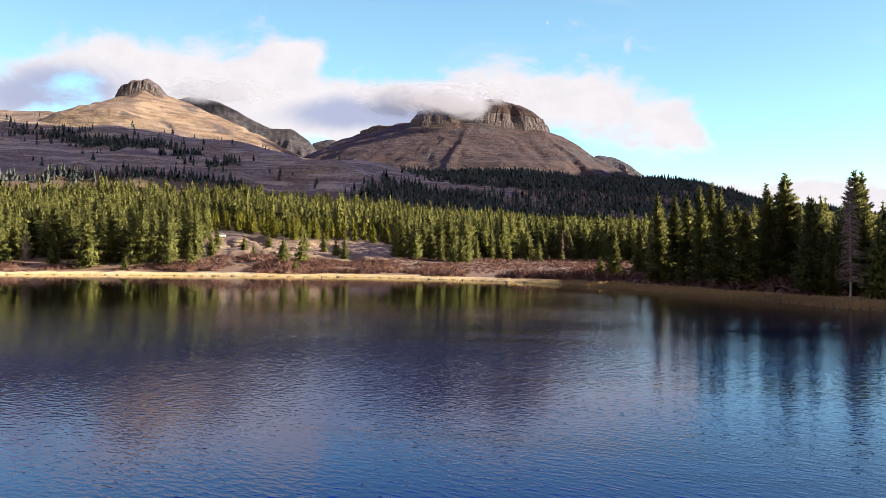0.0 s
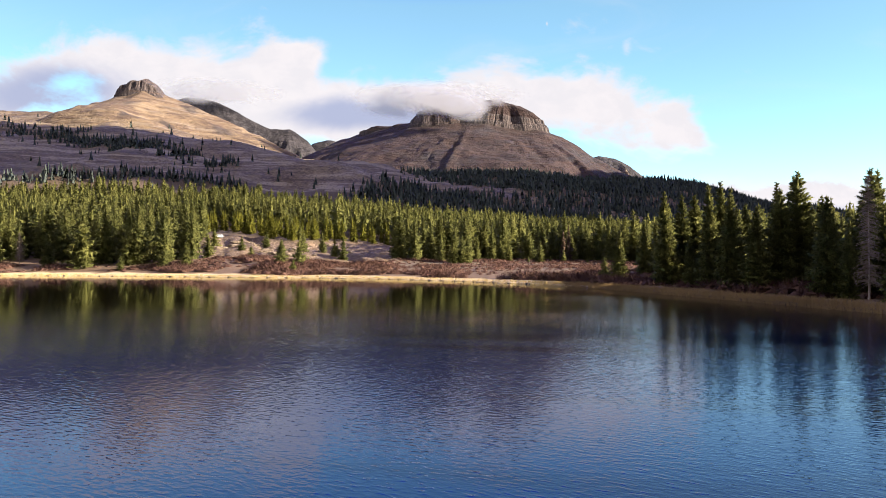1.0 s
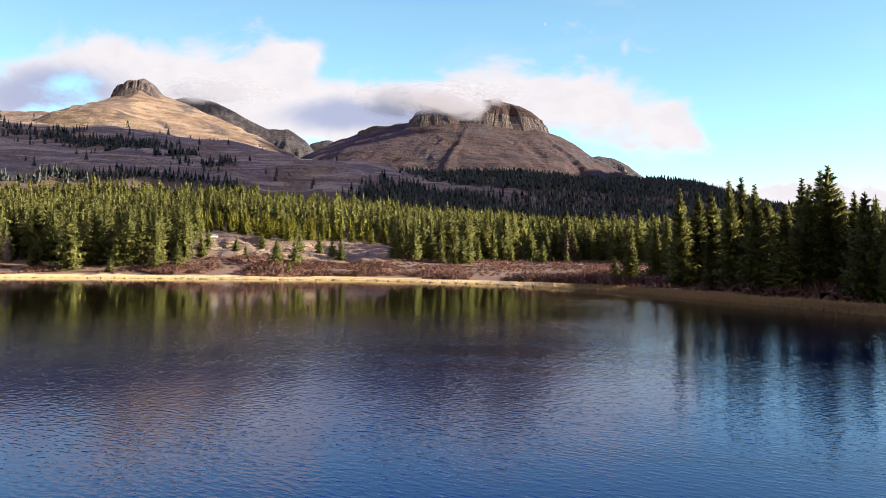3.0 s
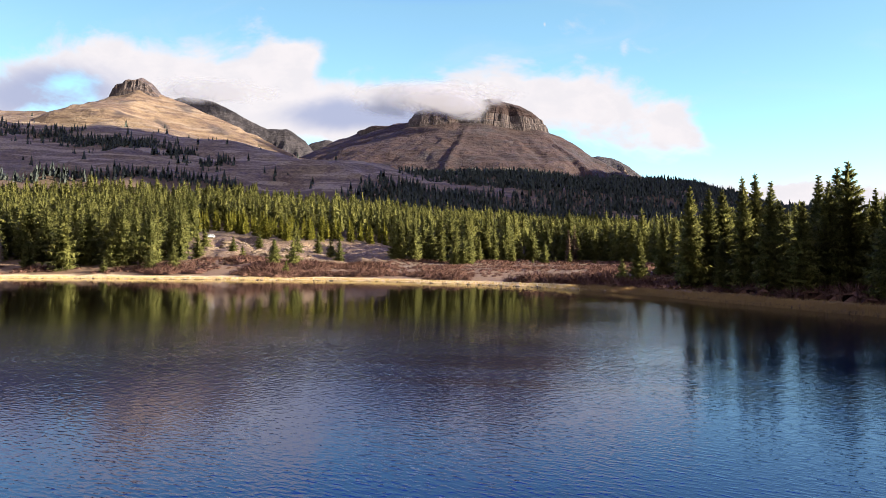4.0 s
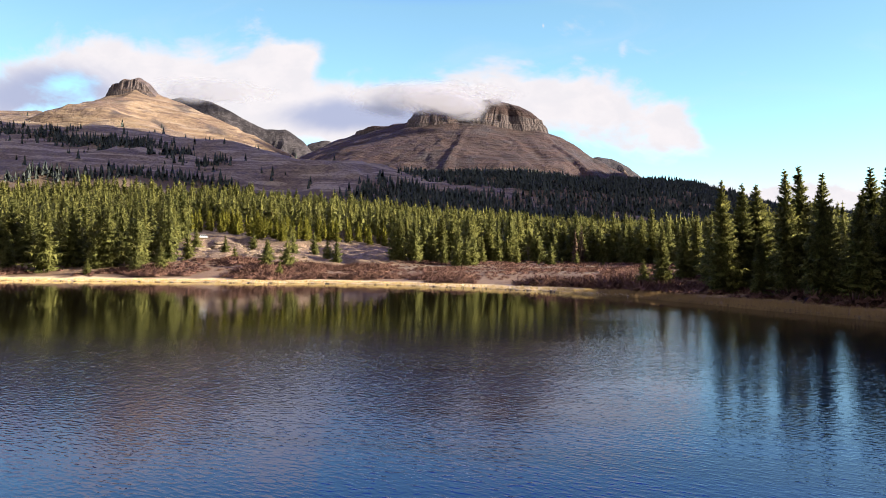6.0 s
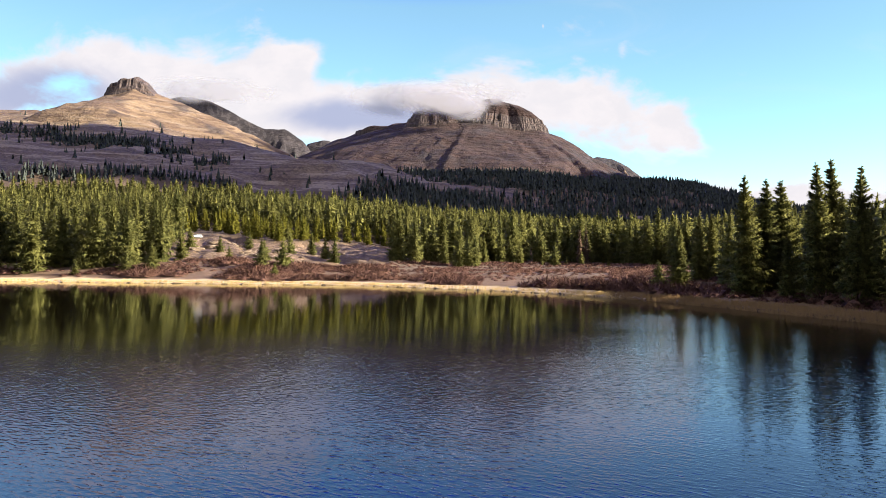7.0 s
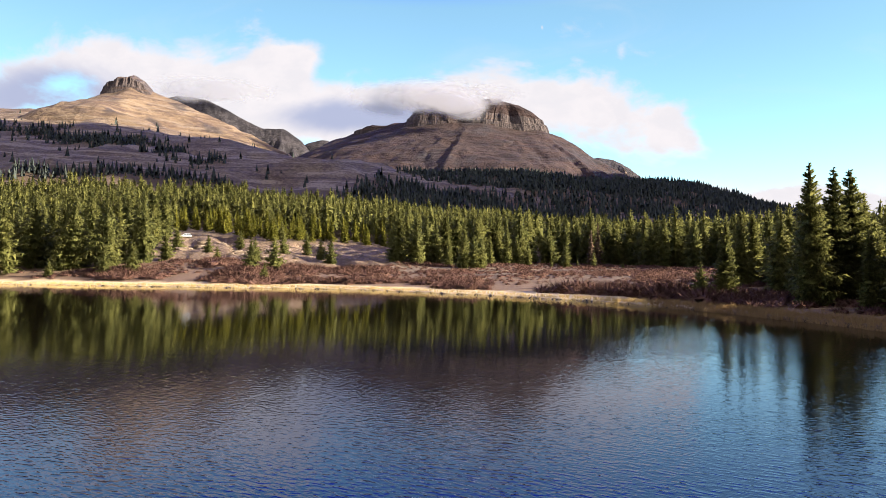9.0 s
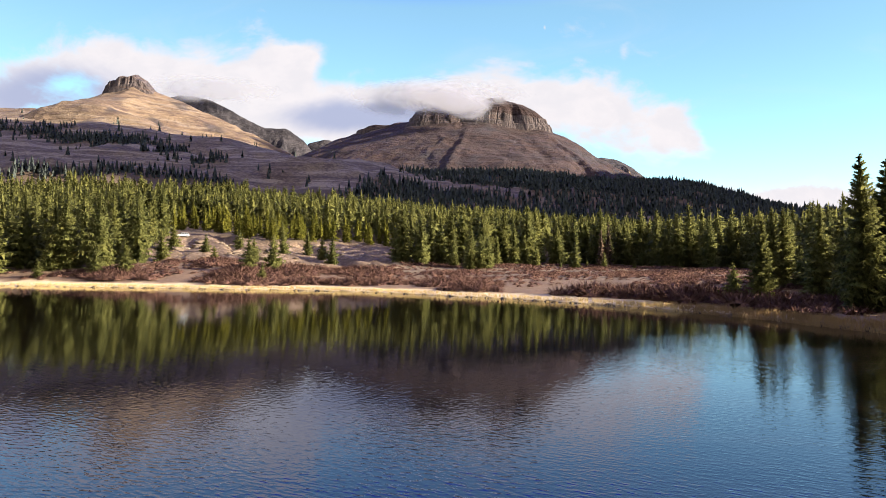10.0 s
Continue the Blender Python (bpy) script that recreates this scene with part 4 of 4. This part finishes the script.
    outer = (edge_distance(rx, ry) < 16) | (np.abs(rx + 72) < 62) & (ry < 300)
    aside = (rx > 0.84 * ry + 12) | (ry < 40)
    rest = [(*s[:5], 8 + s[5] % 4) if f else (*s[:5], 5 + s[5] % 3) if o else s for s, o, f in zip(rest, outer, aside)]
    joined_stand("spruce_forest", rest, unit + fringe + tiny, SPRUCE, "dense olive green spruce forest on the rise behind the lake", "forest", True)
    if yellow:
        joined_stand("pine_thicket", [(*s[:5], s[5] % 3) for s in yellow], fringe, PINE, "yellow-green young pine thicket above the eroded bank", "forest", True)
    for k in (*kinds, *big, *small, *pine, brown):
        for o in (*k.children, k):
            bpy.data.objects.remove(o)
    # the shaded woods on the far hill
    x, y, rng = scatter(-900, 1000, 480, 1340, 5.2, 2)
    u = x / y
    dens = np.maximum(hill_woods(x, y), 0.003 + 0.03 * step(fbm(x, y, 50, 3, 16.0), 0.18, 0.3))
    keep = (rng.rand(len(x)) < dens) & (np.abs(u) < 0.9)
    x, y = x[keep], y[keep]
    z = land(x, y)
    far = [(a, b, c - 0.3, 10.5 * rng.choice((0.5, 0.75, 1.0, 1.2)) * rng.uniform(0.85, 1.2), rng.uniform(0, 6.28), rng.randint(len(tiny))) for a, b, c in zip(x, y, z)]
    joined_stand("hillside_woods", far, tiny, HAZED_WOOD, "dark conifers scattered and massed over the far hillsides", "forest", True)


build_forest()

# ---- the snag, willows, sedge and stones of the shore ----


def build_snag(x, y, tall, seed):
    """A bare grey dead spruce with thin broken twigs."""
    rng = np.random.RandomState(seed)
    root = tagged(new("snag"), "bleached grey dead spruce with bare twigs among living trees", "tree")
    tv, tf = trunk_points(tall, 0.009 * tall)
    trunk = new("trunk", mesh_from("trunk", tv, tf, GREYBARK))
    tri = []
    for k in range(520):
        f = rng.uniform(0.12, 0.97)
        ln = (1.9 * (1 - f) ** 0.7 + 0.15) * rng.uniform(0.4, 1.1)
        az = rng.uniform(0, 6.28)
        o, s = np.array((math.cos(az), math.sin(az), 0)), np.array((-math.sin(az), math.cos(az), 0))
        b = np.array((0, 0, f * tall))
        e = b + o * ln + np.array((0, 0, -ln * rng.uniform(0.05, 0.5)))
        tri += [(b + s * 0.045, b - s * 0.045, e), (b + np.array((0, 0, 0.05)), b - np.array((0, 0, 0.05)), e)]
        for q in rng.uniform(0.35, 0.95, 3):
            m = b + (e - b) * q
            d = s * rng.choice((-1, 1)) * ln * 0.3 + o * ln * 0.12 + np.array((0, 0, -ln * rng.uniform(0.0, 0.3)))
            tri.append((m, m + o * 0.10, m + d))
    v = np.array(tri).reshape(-1, 3)
    twig = new("dry_crown", mesh_from("dry_crown", v, np.arange(len(v)).reshape(-1, 3), DRYTWIG, False))
    trunk.parent = twig.parent = root
    root.matrix_basis = pose(x, y, float(land(np.array([x]), np.array([y]))[0]))


def bush(rng, twigs, spread):
    """A rounded mass of fine bare twigs fanning up from a low core, one metre high."""
    tri = []
    around, tiers = 6, 2
    rim = np.zeros((tiers + 1, around, 3))
    for i in range(tiers + 1):
        e = 1.5708 * i / tiers
        for j in range(around):
            a, g = 6.2832 * (j + 0.5 * i) / around, rng.uniform(0.45, 0.66)
            rim[i, j] = (math.cos(a) * math.cos(e) * spread * g, math.sin(a) * math.cos(e) * spread * g, math.sin(e) * 0.8 * g - 0.04)
    for i in range(tiers):
        for j in range(around):
            k = (j + 1) % around
            tri += [(rim[i, j], rim[i, k], rim[i + 1, j]), (rim[i, k], rim[i + 1, k], rim[i + 1, j])]
    for _ in range(twigs):
        a, e = rng.uniform(0, 6.28), math.asin(rng.uniform(0.12, 1.0))
        o = np.array((math.cos(a) * math.cos(e) * spread, math.sin(a) * math.cos(e) * spread, math.sin(e) * 0.9))
        root = o * (rng.uniform(0.35, 0.6), rng.uniform(0.35, 0.6), rng.uniform(0.1, 0.55))
        tip = o * rng.uniform(0.78, 1.06) + (rng.uniform(-0.08, 0.08), rng.uniform(-0.08, 0.08), rng.uniform(-0.02, 0.10))
        c = rng.uniform(0, 3.14)
        s = np.array((math.cos(c), math.sin(c), rng.uniform(-0.4, 0.4))) * rng.uniform(0.010, 0.026)
        tri.append((root - s, root + s, tip))
    return np.array(tri, float).reshape(-1, 3)


def dome_normals(v, seed):
    """Normals of a low dome, a little uneven, for a bush."""
    rng = np.random.RandomState(seed)
    n = v * (1.0, 1.0, 0.8) + (0, 0, 0.12) + np.repeat(rng.normal(0, 0.40, (len(v) // 3, 3)), 3, 0)
    return n / (np.linalg.norm(n, axis=1)[:, None] + 1e-6)


def build_willows():
    rng = np.random.RandomState(31)
    forms = [bush(rng, 150, 0.9) for _ in range(5)]
    for f in forms:
        t = f.reshape(-1, 3, 3)
        out = t.mean(1) + (0, 0, 0.2)
        wrong = (np.cross(t[:, 1] - t[:, 0], t[:, 2] - t[:, 0]) * out).sum(1) < 0
        t[wrong] = t[wrong][:, ::-1].copy()
    x, y, rng = scatter(-230, 110, 20, 262, 2.35, 33)
    sd, ed = shore_distance(x, y), edge_distance(x, y)
    inw = in_woods(x, y)
    lump = fbm(x, y, 11, 3, 51.0)
    keep = (sd > np.where(x > 26, 4.6, np.where(x > -6, 6.0, 8.5)) + fbm(x, y, 14, 2, 52.0) * 8) & (~inw | (ed < 4)) & (lump > -0.10 - 0.14 * step(sd, 12, 26)) & (np.abs(x) < 0.86 * y + 8) & (bare_bank(x, y) * step(sd, 26, 38) < 0.5)
    x, y, lump = x[keep], y[keep], lump[keep]
    z = land(x, y)
    tall = np.clip(0.9 + 3.2 * lump + rng.uniform(-0.15, 0.3, len(x)), 0.45, 2.1)
    tall = tall * (1 - 0.5 * step(shore_distance(x, y), 13, 24) * step(x, -25, 0)) + 0.7 * np.exp(-((x - 20) / 15) ** 2 - ((shore_distance(x, y) - 10) / 6) ** 2)
    # the bushes nearest the open water are things of their own
    near = np.argsort(shore_distance(x, y) + 0.25 * np.abs(x - 20))[:150]
    meshes = [mesh_from("willow_bush", f, np.arange(len(f)).reshape(-1, 3), WILLOW, True, dome_normals(f, 4)) for f in forms]
    for i in near:
        ob = tagged(new("willow_bush", meshes[rng.randint(5)]), "leafless reddish brown willow bush behind the sedge", "bush", "willows on the shore")
        g = tall[i] * 1.4
        ob.matrix_basis = pose(x[i], y[i], z[i], 0, 0, rng.uniform(0, 360)) @ Matrix.Diagonal((g * rng.uniform(1.2, 1.9), g * rng.uniform(1.1, 1.5), g * rng.uniform(0.75, 1.05), 1))
    own = set(near.tolist())
    spots = [(x[i], y[i], z[i], tall[i] * 1.45, rng.uniform(0, 6.28), rng.randint(5)) for i in range(len(x)) if i not in own]
    wide = [f * (2.4, 1.7, 0.9) for f in forms]
    joined_stand("willow_scrub", spots, wide, WILLOW, "low reddish brown leafless willow scrub along the shore", "shrubs", True, dome_normals)


def build_sedge():
    rng = np.random.RandomState(41)
    forms = []
    for _ in range(5):
        tri = []
        for _ in range(9):
            a, r = rng.uniform(0, 6.28), 0.22 * rng.rand()
            b = np.array((math.cos(a) * r, math.sin(a) * r, -0.1))
            c = rng.uniform(0, 3.14)
            s = np.array((math.cos(c), math.sin(c), 0)) * 0.022
            t = b + np.array((rng.uniform(-0.25, 0.25), rng.uniform(-0.25, 0.25), rng.uniform(0.6, 1.1)))
            tri.append((b - s, b + s, t))
        forms.append(np.array(tri).reshape(-1, 3))
    seg = np.concatenate([SHORE, SHORE[:1]])
    pts = []
    for a, b in zip(seg, seg[1:]):
        n = int(np.linalg.norm(b - a) * (170 if a[0] > 18 else 70))
        if (a[1] + b[1]) / 2 < 25 or abs(a[0]) > 0.9 * a[1] + 12:
            continue
        t = rng.rand(n)[:, None]
        nrm = np.array((-(b - a)[1], (b - a)[0])) / np.linalg.norm(b - a)
        pts.append(a + (b - a) * t + nrm * rng.uniform(-2.5, 9.0, n)[:, None])
    p = np.concatenate(pts)
    sd = shore_distance(p[:, 0], p[:, 1])
    width = 2.2 + 2.5 * fbm(p[:, 0], p[:, 1], 25, 2, 61.0) + 0.6 * step(p[:, 0], 15, 30)
    keep = (sd > -1.6) & (sd < width) | (rng.rand(len(sd)) < 0.25) & (sd > 0) & (sd < 8)
    p, sd = p[keep], sd[keep]
    z = np.maximum(land(p[:, 0], p[:, 1]), -0.12)
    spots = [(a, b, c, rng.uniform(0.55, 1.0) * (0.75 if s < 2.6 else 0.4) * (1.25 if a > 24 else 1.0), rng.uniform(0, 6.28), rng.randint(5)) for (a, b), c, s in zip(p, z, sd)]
    # right of x = 24 the sedge is browner, the shore's shade in its colour
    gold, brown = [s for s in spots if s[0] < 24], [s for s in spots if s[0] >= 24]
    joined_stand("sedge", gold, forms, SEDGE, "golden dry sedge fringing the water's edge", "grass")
    joined_stand("brown_sedge", brown, forms, REED, "brown dry sedge, darkened in colour for the shaded shore", "grass")


def build_rocks():
    rng = np.random.RandomState(81)
    spots = [(-66, 221, 1.9), (-64.2, 220, 1.2), (-70, 224, 1.5), (-60, 226, 1.6), (-88, 236, 1.5), (-84, 232, 1.2)]
    for k in range(64):
        x, y = rng.normal(-74, 18), rng.normal(234, 11)
        size = rng.choice((0.5, 0.7, 0.9, 1.4, 2.0), p=(0.3, 0.3, 0.2, 0.15, 0.05))
        if k < len(spots):
            x, y, size = spots[k]
        bm = bmesh.new()
        bmesh.ops.create_icosphere(bm, subdivisions=2, radius=size)
        off = rng.rand() * 90
        for v in bm.verts:
            n = noise.noise(v.co / size * 1.3 + Vector((off, 0, 0)))
            v.co *= 1 + 0.45 * n
            v.co.x *= 1.35
            v.co.z = max(min(v.co.z * 0.7, size * 0.42), -size * 0.6)
        me = bpy.data.meshes.new("boulder")
        bm.to_mesh(me)
        bm.free()
        me.materials.append(BANKROCK)
        ob = tagged(new("boulder", me), "pale angular boulder on the eroded bank", "rock", "boulders on the bank")
        ob.matrix_basis = pose(x, y, float(land(np.array([x]), np.array([y]))[0]) + size * 0.12, 0, 0, rng.uniform(-25, 25))


def paint(name, colour, rough, metal=0.0):
    m, nt, bsdf = material(name, rough)
    dust = tex_noise(nt, where(nt), 3.0, 4.0)
    nt.links.new(mixc(nt, smooth(nt, dust, 0.45, 0.8, 0, 0.35), colour, (0.32, 0.26, 0.19, 1)), bsdf.inputs["Base Color"])
    bsdf.inputs["Metallic"].default_value = metal
    return m


def part(name, bm, mat, parent, label=""):
    me = bpy.data.meshes.new(name)
    bm.to_mesh(me)
    bm.free()
    me.materials.append(mat)
    ob = new(name, me)
    ob.parent = parent
    return tagged(ob, label) if label else ob


def prism(profile, half, inset=0.0):
    """A side profile drawn in x and z, widened to both sides; inset draws its upper edge in."""
    bm = bmesh.new()
    top = max(z for _, z in profile)
    low = min(z for _, z in profile)
    rows = [[bm.verts.new((x, side * (half - inset * (z - low) / (top - low)), z)) for x, z in profile] for side in (-1, 1)]
    n = len(profile)
    bm.faces.new(rows[0][::-1])
    bm.faces.new(rows[1])
    for i in range(n):
        bm.faces.new((rows[0][i], rows[0][(i + 1) % n], rows[1][(i + 1) % n], rows[1][i]))
    bmesh.ops.recalc_face_normals(bm, faces=bm.faces[:])
    bmesh.ops.bevel(bm, geom=bm.edges[:], offset=0.04, segments=2, affect="EDGES")
    return bm


def build_car(x, y, turn):
    """The pale car parked on the terrace above the bank."""
    root = tagged(new("parked_car"), "white estate car parked among pines above the bank", "car")
    white, glass = paint("white_car_paint", (0.34, 0.40, 0.48, 1), 0.3), paint("dark_car_glass", (0.02, 0.025, 0.03, 1), 0.08)
    tyre, steel = paint("tyre_rubber", (0.025, 0.025, 0.025, 1), 0.8), paint("wheel_steel", (0.45, 0.45, 0.47, 1), 0.35, 0.8)
    body = part("body", prism([(-2.25, 0.42), (-2.2, 0.86), (-1.2, 0.98), (2.15, 1.02), (2.25, 0.5), (2.1, 0.34), (-2.1, 0.34)], 0.88), white, root)
    cabin = part("cabin", prism([(-1.15, 0.99), (-0.45, 1.60), (1.75, 1.62), (2.1, 1.02)], 0.82, 0.14), white, root)
    part("windscreen", prism([(-1.10, 1.04), (-0.52, 1.55), (-0.48, 1.52), (-1.02, 1.03)], 0.66), glass, cabin, "dark glass windscreen")
    for side in (-1, 1):
        for x0, x1 in ((-0.72, 0.18), (0.28, 1.05), (1.14, 1.78)):
            bm = prism([(x0, 1.08), (x0 + 0.12, 1.5), (x1, 1.5), (x1, 1.08)], 0.02)
            bmesh.ops.translate(bm, verts=bm.verts[:], vec=(0, side * 0.77, 0))
            part("side_window", bm, glass, cabin, "dark glass side window")
        for wx in (-1.4, 1.35):
            bm = bmesh.new()
            bmesh.ops.create_cone(bm, cap_ends=True, segments=20, radius1=0.34, radius2=0.34, depth=0.22, matrix=pose(wx, side * 0.8, 0.34, 90))
            wheel = part("wheel", bm, tyre, root, "black rubber tyre")
            bm = bmesh.new()
            bmesh.ops.create_cone(bm, cap_ends=True, segments=16, radius1=0.2, radius2=0.2, depth=0.24, matrix=pose(wx, side * 0.8, 0.34, 90))
            part("rim", bm, steel, wheel, "grey steel rim")
    root.matrix_basis = pose(x, y, float(land(np.array([x]), np.array([y]))[0]) + 0.02, 0, 0, turn)


build_car(-103.5, 259, 38)
build_snag(51.2, 70, 15.5, 9)
build_snag(-147.5, 197, 12.0, 10)
build_willows()
build_sedge()


def build_bank_grass():
    """Dry tufts and low shrubs on the eroded bank."""
    rng = np.random.RandomState(91)
    x, y, rng = scatter(-128, -20, 196, 275, 1.5, 92)
    keep = (bare_bank(x, y) > 0.3) & (fbm(x, y, 9, 3, 93.0) > 0.02)
    x, y = x[keep], y[keep]
    z = land(x, y)
    tuft = []
    for _ in range(4):
        tuft.append(bush(rng, 20, 0.6)[-60:] * (1.0, 1.0, 0.75))
    spots = [(a, b, c, rng.uniform(0.35, 0.9), rng.uniform(0, 6.28), rng.randint(4)) for a, b, c in zip(x, y, z)]
    joined_stand("bank_grass", spots, tuft, REED, "tufts of dry brown grass on the eroded bank", "grass")


build_rocks()
build_bank_grass()
